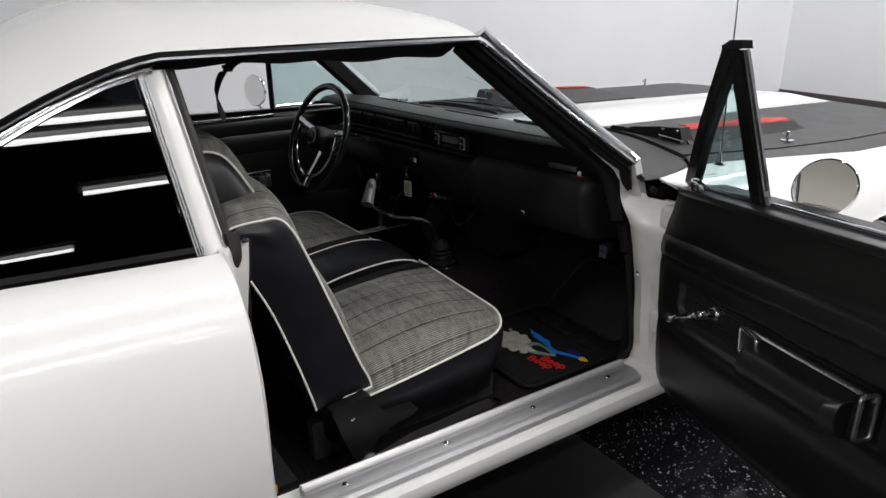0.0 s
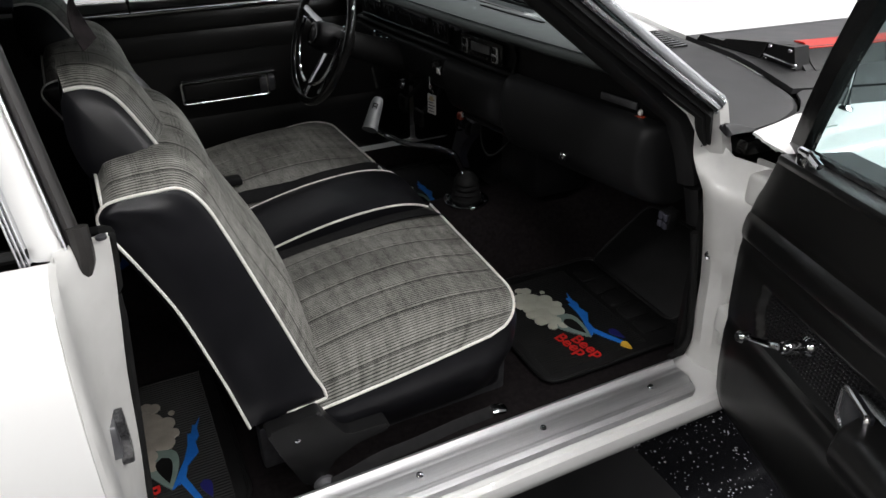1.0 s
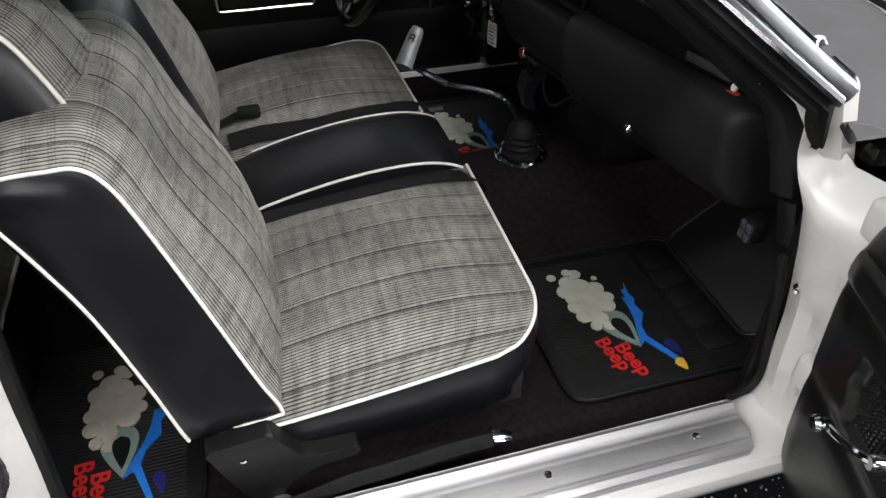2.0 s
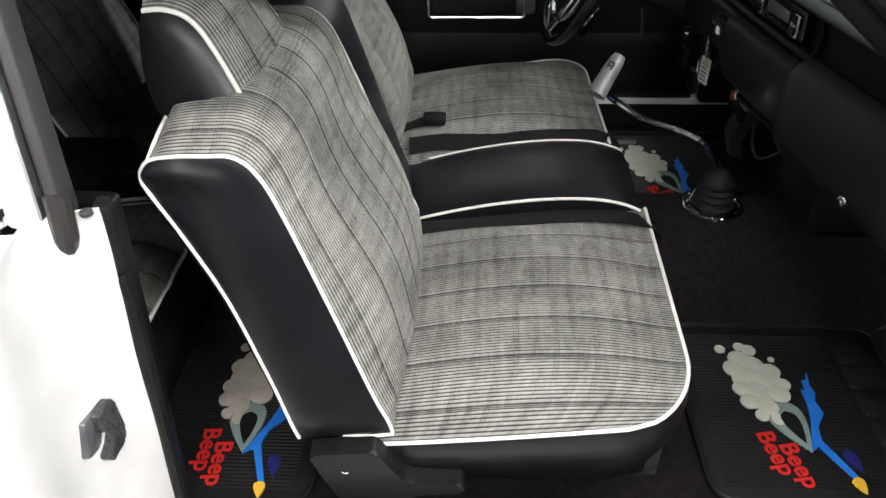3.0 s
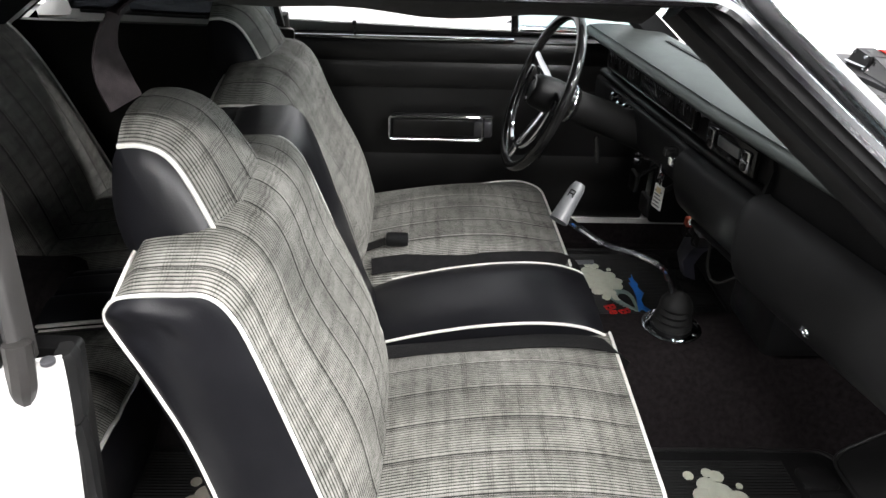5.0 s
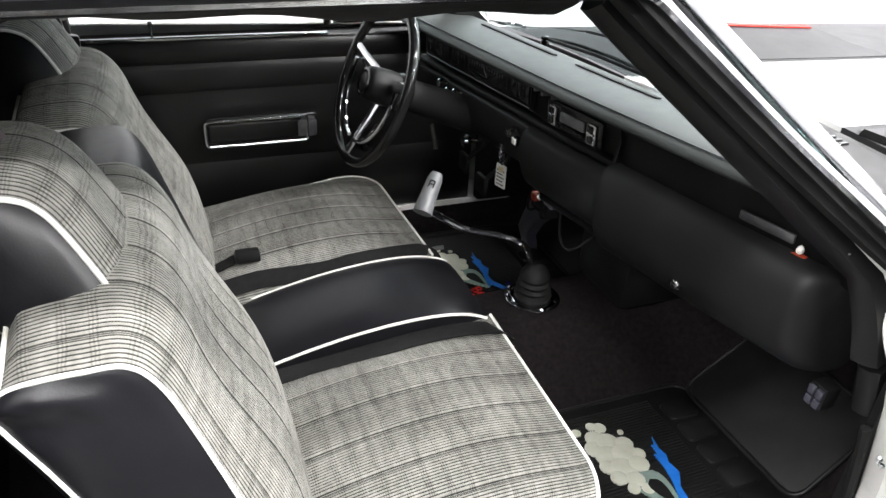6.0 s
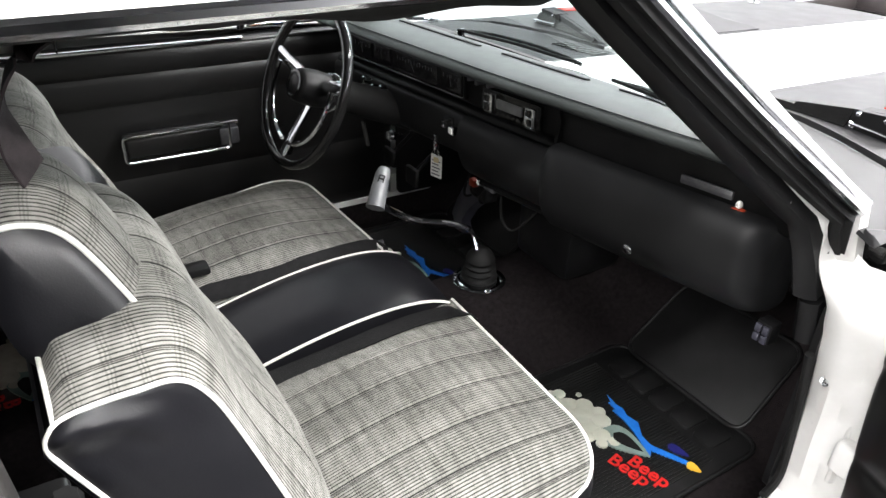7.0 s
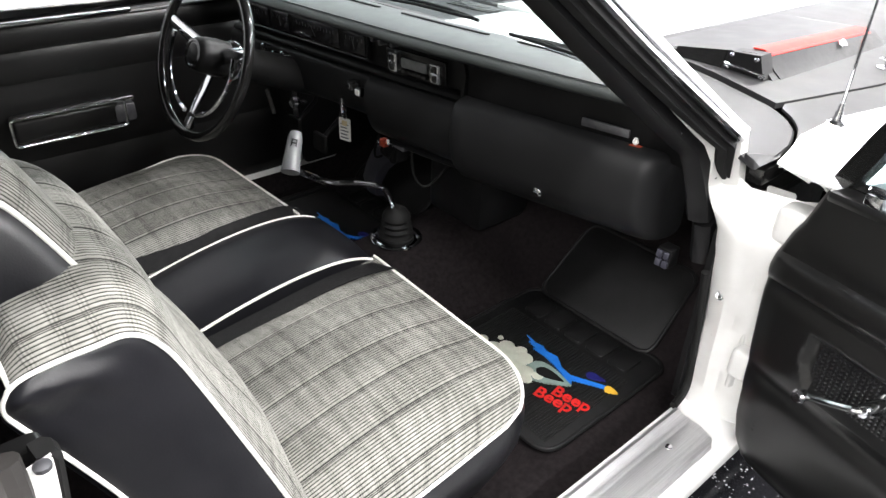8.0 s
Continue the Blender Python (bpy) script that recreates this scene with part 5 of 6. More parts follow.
# instrument cluster
cluster = part("instrument_panel", dash_plate(0.118, 0.600, 0.895, 0.964, 0.064, 0.008, 0.008), plastic, dash, "black instrument panel with clear covered gauges")
part("panel_rim", tube([on_dash(0.054 - (z - 0.92) * 0.06, y, z) for y, z in rounded([(0.122, 0.899), (0.596, 0.899), (0.596, 0.960), (0.122, 0.960)], 0.008)], 0.0022, 6, True), gloss_black, cluster)
for y, w, t in ((0.165, 0.034, 0.024), (0.300, 0.084, 0.025), (0.430, 0.034, 0.024), (0.515, 0.040, 0.024), (0.575, 0.014, 0.020)):
    lens = part("gauge", dash_plate(y - w, y + w, 0.930 - t, 0.930 + t, 0.0555, 0.002, 0.005), gauge_black, cluster, "dark gauge behind clear plastic")
    count = 5 if w < 0.05 else 13
    for q in range(count):
        yy = y - w * 0.78 + q * w * 1.56 / (count - 1)
        tall = 0.006 if q % 2 else 0.010
        part("gauge_mark", prism([(yy - 0.0007, 0.934), (yy + 0.0007, 0.934), (yy + 0.0007, 0.934 + tall), (yy - 0.0007, 0.934 + tall)], lambda a, b, h: on_dash(0.0532 - h - (b - 0.92) * 0.06, a, b), 0.0003), mark_grey, lens)
    part("pointer", prism([(y - 0.001, 0.916), (y + 0.001, 0.916), (y + w * 0.2 + 0.0005, 0.944), (y + w * 0.2 - 0.0005, 0.944)], lambda a, b, h: on_dash(0.0530 - h - (b - 0.92) * 0.06, a, b), 0.0003), mark_grey, lens)
part("heater_slot", dash_plate(-0.030, 0.105, 0.952, 0.964, 0.060, 0.003, 0.002), gloss_black, dash)
for k, y in enumerate((0.090, 0.066, 0.030)):
    part("heater_lever", moved(box(-0.022, 0.0, -0.0045, 0.0045, -0.006, 0.006, 0.0015), Matrix.Translation(on_dash(0.058, y, 0.957 - 0.003 * (k % 2)))), steel_dark, dash, "grey heater lever")
# radio
radio = part("radio", dash_plate(-0.108, 0.060, 0.890, 0.945, 0.060, 0.008, 0.004), gloss_black, dash, "black radio with a silver dial")
part("dial", dash_plate(-0.060, 0.012, 0.910, 0.931, 0.0515, 0.003, 0.002), dial_grey, radio, "silver grey radio dial")
for y in (0.037, -0.084):
    knob = part("control_plate", dash_plate(y - 0.013, y + 0.013, 0.895, 0.936, 0.0515, 0.005, 0.003), chrome, radio, "chrome radio control plate")
    for z in (0.905, 0.9255):
        part("thumb_wheel", dash_plate(y - 0.0055, y + 0.0055, z - 0.007, z + 0.007, 0.0465, 0.003, 0.002), gloss_black, knob)
    part("bar", dash_plate(y - 0.010, y + 0.010, 0.9135, 0.9175, 0.0465, 0.0025, 0.001), chrome, knob)
for k in range(5):
    y = -0.054 + 0.0145 * k
    part("push_button", dash_plate(y - 0.006, y + 0.006, 0.897, 0.905, 0.052, 0.006, 0.0015), gloss_black, radio)
# switches
for y, z, m in ((0.150, 0.838, gloss_black), (0.122, 0.828, chrome)):
    knob = part("heater_knob", moved(box(-0.026, 0.004, -0.011, 0.011, -0.011, 0.011, 0.004), Matrix.Translation(on_dash(0.048, y, z))), m, dash, "heater control knob")
    part("face", moved(box(-0.028, -0.0262, -0.007, 0.007, -0.007, 0.007, 0.0005), Matrix.Translation(on_dash(0.048, y, z))), piping_white if m == chrome else chrome, knob)
for y, z in ((0.470, 0.855), (0.432, 0.843), (0.395, 0.850)):
    part("switch_knob", lathe([(0.005, 0), (0.005, 0.012), (0.011, 0.014), (0.012, 0.026), (0.008, 0.03)], 14, axis_pose(on_dash(0.050, y, z), (-1, 0, 0.1))), chrome, dash, "chrome switch knob")
part("column_knob", lathe([(0.006, 0), (0.006, 0.02), (0.016, 0.03), (0.018, 0.042), (0.012, 0.050)], 16, axis_pose((1.062, 0.520, 0.664), (-1, -0.15, 0.2))), chrome, dash, "chrome pull knob below the dashboard")
ornament = thing("dash_ornament", "tiny orange and white plastic ornament on the dashboard face", "ornament")
part("foot", prism(rounded([(-0.012, -0.005), (0.010, -0.006), (0.012, 0.002), (0.003, 0.004), (-0.008, 0.003)], 0.003), lambda a, b, h: on_dash(0.040 - h, -0.549 + a * 1.3, 0.890 + b * 1.3), 0.010, 0.002), red_plastic, ornament, "orange base")
part("drop", lathe([(0.002, -0.002), (0.0055, 0.002), (0.006, 0.006), (0.004, 0.011), (0.001, 0.013)], 16, Matrix.Translation(on_dash(0.037, -0.545, 0.895))), piping_white, ornament, "white rounded top")
for y0, y1 in ((-0.50, -0.20), (-0.12, 0.12), (0.20, 0.50)):
    part("defrost_slot", dash_loft([(0.150, 0.9925), (0.150, 0.9950), (0.162, 0.9935), (0.162, 0.9905)], y0, y1, 10, 1), rubber, dash)

# under-dash fittings
brk = thing("steering_bracket", "dark painted column brace, wiring and connectors under the dashboard", "bracket")
part("heater_box", box(1.14, 1.32, -0.14, 0.06, 0.50, 0.70, 0.02), plastic, brk)
part("brace", loft([[Vector((x, y0, z)), Vector((x - 0.006, (y0 + y1) / 2, z + 0.004)), Vector((x, y1, z)), Vector((x + 0.03, y1, z - 0.01)), Vector((x + 0.03, y0, z - 0.01))] for x, y0, y1, z in ((1.10, 0.150, 0.225, 0.63), (1.10, 0.170, 0.250, 0.60), (1.10, 0.215, 0.275, 0.555), (1.10, 0.245, 0.295, 0.505), (1.12, 0.260, 0.300, 0.45))], True, True), hazy_blue, brk, "grey-blue painted brace")
part("relay", box(1.055, 1.095, 0.085, 0.150, 0.632, 0.676, 0.006), plastic, brk, "black plastic relay box")
part("connector", box(1.022, 1.040, 0.092, 0.114, 0.682, 0.702, 0.004), red_plastic, brk, "red plastic connector")
part("lamp_socket", lathe([(0.006, 0), (0.009, 0.004), (0.009, 0.014), (0.006, 0.018)], 14, axis_pose((1.035, 0.075, 0.703), (-1, -0.4, 0.3))), chrome, brk, "small bright socket")
part("clip_plate", box(1.020, 1.034, 0.012, 0.050, 0.700, 0.712, 0.003), steel_dark, brk)
part("screw", lathe([(0.007, 0), (0.007, 0.003), (0.003, 0.006)], 10, axis_pose((1.05, 0.150, 0.672), (-1, -0.3, 0.4))), chrome, brk)
for k, (ya, yb) in enumerate(((0.10, 0.12), (0.06, 0.10), (0.14, 0.17), (0.02, -0.02))):
    part("cable", tube(smooth_line([(1.05, ya, 0.715), (1.035 + 0.006 * k, (ya + yb) / 2 + 0.01, 0.665 - 0.012 * k), (1.07, yb, 0.64 - 0.01 * k), (1.14, yb - 0.01, 0.66)], 6), 0.0035, 6), rubber, brk)
pedal_c = thing("clutch_pedal", "black rubber pedal on a steel arm", "pedal", group="pedals")
part("pad", box(1.02, 1.035, 0.365, 0.425, 0.565, 0.618, 0.006), rubber, pedal_c)
part("arm", tube([(1.036, 0.395, 0.60), (1.10, 0.395, 0.65), (1.13, 0.395, 0.76)], 0.007, 8), plastic, pedal_c)
copy_thing(pedal_c, pose(0.01, 0.15, 0))

tag = thing("key_tag", "white paper dealer tag hanging from the ignition key", "tag")
part("card", prism(rounded([(-0.017, -0.030), (0.017, -0.030), (0.017, 0.030), (-0.017, 0.030)], 0.003), lambda a, b, h: Vector((0.990 + h + a * 0.3, 0.214 - a, 0.699 + b)), 0.0015), tag_paper, tag)
for k in range(5):
    part("print_bar", prism([(-0.013, -0.002), (0.012 - 0.004 * (k % 2), -0.002), (0.012 - 0.004 * (k % 2), 0.0015), (-0.013, 0.0015)], lambda a, b, h: Vector((0.9893 + h + a * 0.3, 0.214 - a, 0.677 + k * 0.009 + b)), 0.0005), steel_dark, tag)
part("key_ring", tube([Vector((0.990, 0.214 + 0.009 * math.cos(a), 0.737 + 0.009 * math.sin(a))) for a in (2 * math.pi * k / 16 for k in range(16))], 0.0012, 6, True), chrome, tag)
part("dealer_mark", prism(rounded([(-0.008, 0.010), (0.008, 0.010), (0.008, 0.024), (-0.008, 0.024)], 0.004), lambda a, b, h: Vector((0.9888 + h + a * 0.3, 0.214 - a, 0.699 + b)), 0.0008), tag_mark, tag)
part("key", box(0.980, 0.995, 0.207, 0.221, 0.745, 0.785, 0.003), chrome, tag)

# steering wheel
CENTER, NORMAL = Vector((0.717, 0.385, 0.892)), Vector((-0.932, -0.05, 0.358)).normalized()
WM = axis_pose(CENTER, NORMAL, (0, -1, 0))


def on_wheel(r, deg, h=0.0):
    a = radians(deg)
    return WM @ Vector((r * math.cos(a), r * math.sin(a), h))


sw = part("steering_wheel", tube([on_wheel(0.189, k * 5) for k in range(72)], 0.0120, 12, True), gloss_black, car, "black steering wheel with chrome spokes and horn ring")
for deg in (165, 15, 268):
    part("spoke", loft([[WM @ (Matrix.Rotation(radians(deg), 4, "Z") @ Vector((r, dy * w, h + dh))) for dy, dh in ((-1, 0), (-0.6, 0.004), (0.6, 0.004), (1, 0), (0.6, -0.005), (-0.6, -0.005))] for r, w, h in ((0.035, 0.020, -0.03), (0.08, 0.018, -0.022), (0.13, 0.016, -0.010), (0.186, 0.014, 0.0))], True, True), chrome, sw, "chrome spoke")
for a0, a1 in ((170, 262), (274, 370)):
    part("horn_ring", tube([on_wheel(0.140, a0 + (a1 - a0) * k / 24, 0.004) for k in range(25)], 0.0055, 8), chrome, sw, "chrome horn ring")
part("hub", lathe([(0.042, -0.058), (0.044, -0.03), (0.042, -0.005), (0.040, 0.012), (0.036, 0.020), (0.030, 0.024), (0.0, 0.026)], 32, WM), plastic, sw, "black padded hub")
part("hub_ring", lathe([(0.030, 0.0235), (0.034, 0.026), (0.028, 0.027), (0.026, 0.0245)], 28, WM), gloss_black, sw)
part("collar", lathe([(0.044, -0.090), (0.046, -0.080), (0.046, -0.066), (0.040, -0.058)], 28, WM), gloss_black, sw)
part("collar_ring", lathe([(0.0462, -0.082), (0.0475, -0.080), (0.0475, -0.077), (0.0462, -0.075)], 28, WM), chrome, sw, "thin chrome column ring")
col_end = CENTER - NORMAL * 0.40
part("column", tube([CENTER - NORMAL * 0.08, CENTER - NORMAL * 0.2, col_end], lambda t: 0.038 + 0.010 * t, 20), rubber, sw, "black steering column")
part("signal_lever", tube([CENTER - NORMAL * 0.11 + Vector((0, 0.05, 0)), CENTER - NORMAL * 0.10 + Vector((0, 0.16, -0.01))], 0.004, 8), chrome, sw)
part("tilt_lever", tube([CENTER - NORMAL * 0.16 + Vector((0, -0.02, -0.05)), CENTER - NORMAL * 0.17 + Vector((0, -0.03, -0.11))], 0.006, 8), gloss_black, sw)

# shifter
shift = thing("gear_shifter", "chrome bent gear lever with a grey grip and rubber boot", "gear lever")
grip = smooth_line([(0.718, 0.018, 0.733), (0.730, 0.030, 0.750), (0.746, 0.046, 0.772), (0.764, 0.062, 0.798)], 5)
grip_ob = part("grip", tube(grip, lambda t: 0.0205 - 0.005 * t - 0.004 * max(0, t - 0.85) / 0.15, 16), grey_grip, shift, "grey pistol style grip")
GM = axis_pose((0.7462, 0.046, 0.772), (-0.45, -0.75, 0.55), (0.52, 0.36, 0.77))
part("maker_plate", moved(box(-0.017, 0.017, -0.0065, 0.0065, 0.0148, 0.0166, 0.001), GM), plastic, grip_ob, "dark inset nameplate")
for k in range(4):
    part("print_bar", moved(box(-0.013 + 0.0075 * k, -0.0085 + 0.0075 * k, -0.0035, 0.0035, 0.0167, 0.0171, 0), GM), grey_grip, grip_ob)
lever = smooth_line([(0.728, 0.028, 0.742), (0.748, 0.040, 0.722), (0.775, 0.044, 0.700), (0.832, 0.040, 0.666), (0.90, 0.026, 0.650), (0.955, 0.006, 0.628), (0.985, 0.016, 0.58), (1.003, 0.026, 0.535)], 6)
part("lever", tube(lever, 0.0075, 10), chrome, shift, "chrome bent lever")
boot = [(r * 0.74, h * 0.87) for r, h in ((0.058, 0.0), (0.062, 0.010), (0.048, 0.018), (0.057, 0.028), (0.045, 0.036), (0.053, 0.046), (0.042, 0.054), (0.050, 0.064), (0.047, 0.074), (0.036, 0.088), (0.018, 0.098), (0.012, 0.100))]
part("boot", lathe(boot, 32, pose(1.012, 0.028, 0.465)), rubber, shift, "black ribbed rubber boot")
ring = part("boot_ring", lathe([(0.044, 0.0), (0.067, 0.0), (0.067, 0.003), (0.064, 0.005), (0.047, 0.005)], 36, pose(1.012, 0.028, 0.460)), chrome, shift, "chrome boot retaining ring")
for k in range(6):
    a = math.pi / 3 * k + 0.3
    part("screw", lathe([(0.005, 0), (0.005, 0.002), (0.002, 0.004)], 8, pose(1.012 + 0.057 * math.cos(a), 0.028 + 0.057 * math.sin(a), 0.465)), chrome, ring)
part("shaft_rod", tube([(0.80, 0.30, 0.462), (0.89, 0.31, 0.460)], 0.006, 8), steel_dark, shift, "bare metal rod beside the seat")

# far door interior
dd = bpy.data.objects["driver_door"]


def panel_rows(y, z0, z1, x0, x1, bulge=0.012):
    rows = []
    for k in range(11):
        t = k / 10
        z = z0 + (z1 - z0) * t
        rows.append([Vector((x, y - bulge * math.sin(t * math.pi) ** 0.7, z)) for x in (x0, x0 + 0.01, (x0 + x1) / 2, x1 - 0.01, x1)])
    return loft(rows)


part("panel", box(0.06, 1.15, 0.742, 0.80, 0.36, 0.930, 0.01), door_vinyl, dd)
for z0, z1, b in ((0.860, 0.922, 0.009), (0.785, 0.86, 0.007), (0.585, 0.78, 0.004), (0.40, 0.58, 0.009)):
    part("upholstery", panel_rows(0.741, z0, z1, 0.07, 1.12, b), door_vinyl, dd, "black vinyl door pleat")
arm = part("armrest", box(0.345, 0.60, 0.686, 0.74, 0.652, 0.712, 0.010, 3), door_vinyl, dd, "black armrest in a chrome frame")
fr = rounded([(0.340, 0.648), (0.612, 0.648), (0.612, 0.718), (0.340, 0.718)], 0.012)
part("chrome_frame", tube([Vector((x, 0.684, z)) for x, z in fr], 0.0048, 8, True), chrome, arm, "chrome armrest frame")
part("top_trim", box(0.35, 0.64, 0.684, 0.70, 0.712, 0.722, 0.003), chrome, arm)
part("handle_cup", box(0.585, 0.64, 0.682, 0.735, 0.655, 0.705, 0.008), steel_dark, arm, "grey pull handle")
cr = part("window_crank", tube(smooth_line([(0.82, 0.725, 0.66), (0.82, 0.71, 0.66), (0.80, 0.70, 0.64), (0.78, 0.70, 0.61)], 5), 0.006, 8), chrome, dd, "chrome window crank")
part("knob", lathe([(0.012, 0), (0.014, 0.012), (0.010, 0.02)], 12, axis_pose((0.78, 0.70, 0.605), (0, -1, 0))), gloss_black, cr)
part("window_trim", box(0.05, 0.69, 0.728, 0.745, 0.924, 0.934, 0.003), chrome, dd, "bright window ledge strip")
part("ledge", box(0.05, 1.16, 0.735, 0.80, 0.916, 0.928, 0.006), door_vinyl, dd)
part("lock_knob", lathe([(0.003, 0), (0.003, 0.022), (0.006, 0.026), (0.005, 0.036)], 10, pose(0.242, 0.742, 0.934)), gloss_black, dd, "black lock button")
part("vent_post", tube([(0.690, 0.742, 0.952), (0.672, 0.70, 1.13), (0.66, 0.668, 1.262)], 0.011, 8), gloss_black, dd, "black vent window post")
part("vent_frame", tube([(0.705, 0.742, 0.960), (1.10, 0.742, 0.958)], 0.008, 8), chrome, dd)
vg = part("vent_glass", prism([(0.70, 0.960), (1.08, 0.960), (0.675, 1.262)], lambda a, b, h: Vector((a, 0.742 - 0.074 * (b - 0.955) / 0.307 + h, b)), 0.004), glass_clear, dd, "clear vent window")
vg.visible_shadow = False
dm = part("door_mirror", lathe([(0.0, -0.03), (0.045, -0.022), (0.063, -0.004), (0.064, 0.004), (0.060, 0.006)], 32, axis_pose((0.692, 0.93, 1.000), (-0.93, -0.35, 0.05))), chrome, dd, "round chrome door mirror")
part("mirror_glass", lathe([(0.061, 0.0), (0.061, 0.0012)], 32, axis_pose((0.692, 0.93, 1.000), (-0.93, -0.35, 0.05)) @ pose(0, 0, 0.0068)), mirror_glass, dm)
part("stalk", tube([(0.70, 0.93, 0.945), (0.71, 0.90, 0.92)], 0.008, 8), chrome, dm)

# sun visors and inside mirror
vis = thing("inside_mirror", "inside rear view mirror on a short stem", "mirror")
part("stem", tube(smooth_line([(0.72, 0.0, 1.29), (0.70, 0.0, 1.26), (0.69, 0.0, 1.24)], 5), 0.006, 8), gloss_black, vis)
part("body", box(0.672, 0.69, -0.11, 0.11, 1.205, 1.255, 0.008), gloss_black, vis)
for side in (-1, 1):
    v = thing("sun_visor", "black vinyl sun visor folded up", "sun visor", group="visors")
    part("flap", box(0.50, 0.66, side * 0.33 - 0.22, side * 0.33 + 0.22, 1.268, 1.282, 0.006), headliner, v)


# the driver door's pieces hang straight under the door
for o in list(dd.children_recursive):
    o.parent = dd
# ---- open passenger door ----
DOOR_AT, DOOR_ANGLE, DOOR_RISE = (1.17, -0.86, 0.0), 68.0, 6.5
INNER = 0.030  # inner face, towards the cabin


def dpt(a, b, z):
    """a: from the hinge along the door, b: towards the cabin."""
    return Vector((-a, b, z))


def door_box(a0, a1, b0, b1, z0, z1, bevel=0.004):
    return box(-a1, -a0, b0, b1, z0, z1, bevel)


def outer_row(a):
    return [p for p in smooth_line([dpt(a, 0.79 - y, z - 0.035) for z, y in SIDE], 3) if p.z > 0.35]


pd = part("passenger_door", loft([outer_row(-0.06 + 1.22 * i / 24) for i in range(25)]), paint_white, car, "open white passenger door with black vinyl inner panel")
shell(pd, 0.004, 0)
pd.location = DOOR_AT
pd.rotation_euler = (0, 0, radians(DOOR_ANGLE))
part("shell_front", door_box(-0.058, -0.046, -0.12, INNER - 0.02, 0.46, 0.77, 0.005), dim_jamb_white, pd, "white door end")
part("shell_bottom", door_box(0.07, 1.16, -0.10, INNER - 0.030, 0.352, 0.362, 0.004), dim_jamb_white, pd)
part("shell_rear", door_box(1.145, 1.16, -0.14, INNER - 0.014, 0.35, 0.92, 0.005), dim_jamb_white, pd)

# inner panel: one pressed vinyl skin with padded bands and a sunken insert
DOOR_FRONT = [(0.36, 0.045), (0.40, 0.016), (0.447, 0.002), (0.507, -0.004), (0.56, -0.014), (0.65, -0.025), (0.713, -0.031), (0.765, -0.034), (0.80, -0.028), (0.835, -0.015), (0.864, 0.001), (0.93, 0.024)]
BANDS = [(0.372, 0.556, 0.013), (0.566, 0.728, 0.007), (0.742, 0.797, 0.012), (0.808, 0.925, 0.003)]
outline = [(between(DOOR_FRONT, z) + 0.002, z) for z in (0.345, 0.40, 0.447, 0.507, 0.56, 0.65, 0.713, 0.765, 0.80, 0.835, 0.864, 0.925)][::-1] + [(1.158, 0.345), (1.158, 0.925)]
panel = part("inner_panel", prism(outline, lambda a, b, h: dpt(a, INNER - 0.030 + h, b), 0.012, 0.004, 3), door_vinyl, pd, "black vinyl inner door panel")


def soft(x):
    x = max(0.0, min(1.0, x))
    return x * x * (3 - 2 * x)


def pressed(a, z):
    """Height of the pressed skin over the panel."""
    h = 0.0
    for z0, z1, rise in BANDS:
        if z0 <= z <= z1:
            h += rise * (1 - abs(2 * (z - z0) / (z1 - z0) - 1) ** 5)
    ahead = soft((a - between(DOOR_FRONT, z)) / 0.05)
    h *= 0.35 + 0.65 * ahead
    inside = min(a - 0.094 - 0.5 * max(0.0, 0.635 - z), 0.693 - z, z - 0.588, 0.75 - a)
    h -= 0.013 * soft((inside + 0.004) / 0.014)
    rim = min((a - between(DOOR_FRONT, z)) / 0.012, (z - 0.360) / 0.012, 1.0)
    return h - 0.012 * (1 - math.sqrt(max(0.0, 1 - (1 - max(0.0, rim)) ** 2))) + 0.0015 * noise.noise((a * 9, z * 14, 0.4))


def skin(s, t):
    z = 0.362 + 0.566 * t
    front = between(DOOR_FRONT, z)
    a = front + (1.156 - front) * s ** 1.25
    return dpt(a, INNER - 0.004 + pressed(a, z), z)


part("pressed_skin", grid(skin, 150, 130), door_vinyl, panel, "padded bands pressed in black vinyl")
for k in range(3):
    part("vent_slit", tube([dpt(0.030 + 0.003 * k, INNER + 0.0045, 0.476 - 0.010 * k), dpt(0.062, INNER + 0.0075, 0.470 - 0.010 * k)], 0.0016, 6), rubber, panel)
bm = bmesh.new()
for i in range(66):
    for j in range(11):
        a, z = 0.116 + i * 0.0090, 0.601 + j * 0.0078
        if a < 0.108 + 0.5 * max(0.0, 0.640 - z):
            continue
        w, hgt = (0.0036, 0.0027) if i % 2 else (0.0026, 0.0034)
        q = [bm.verts.new(dpt(a + da * w, INNER - 0.0125, z + dz * hgt)) for da, dz in ((-1, -1), (1, -1), (1, 1), (-1, 1))]
        top = [bm.verts.new(dpt(a + da * w * 0.45, INNER - 0.0052, z + dz * hgt * 0.45)) for da, dz in ((-1, -1), (1, -1), (1, 1), (-1, 1))]
        bm.faces.new(top)
        for k in range(4):
            bm.faces.new((q[k], q[(k + 1) % 4], top[(k + 1) % 4], top[k]))
tagged(part("basket_weave", bm, weave_vinyl, panel, "embossed black basket weave insert", sharp=20.0), kind="stuff")

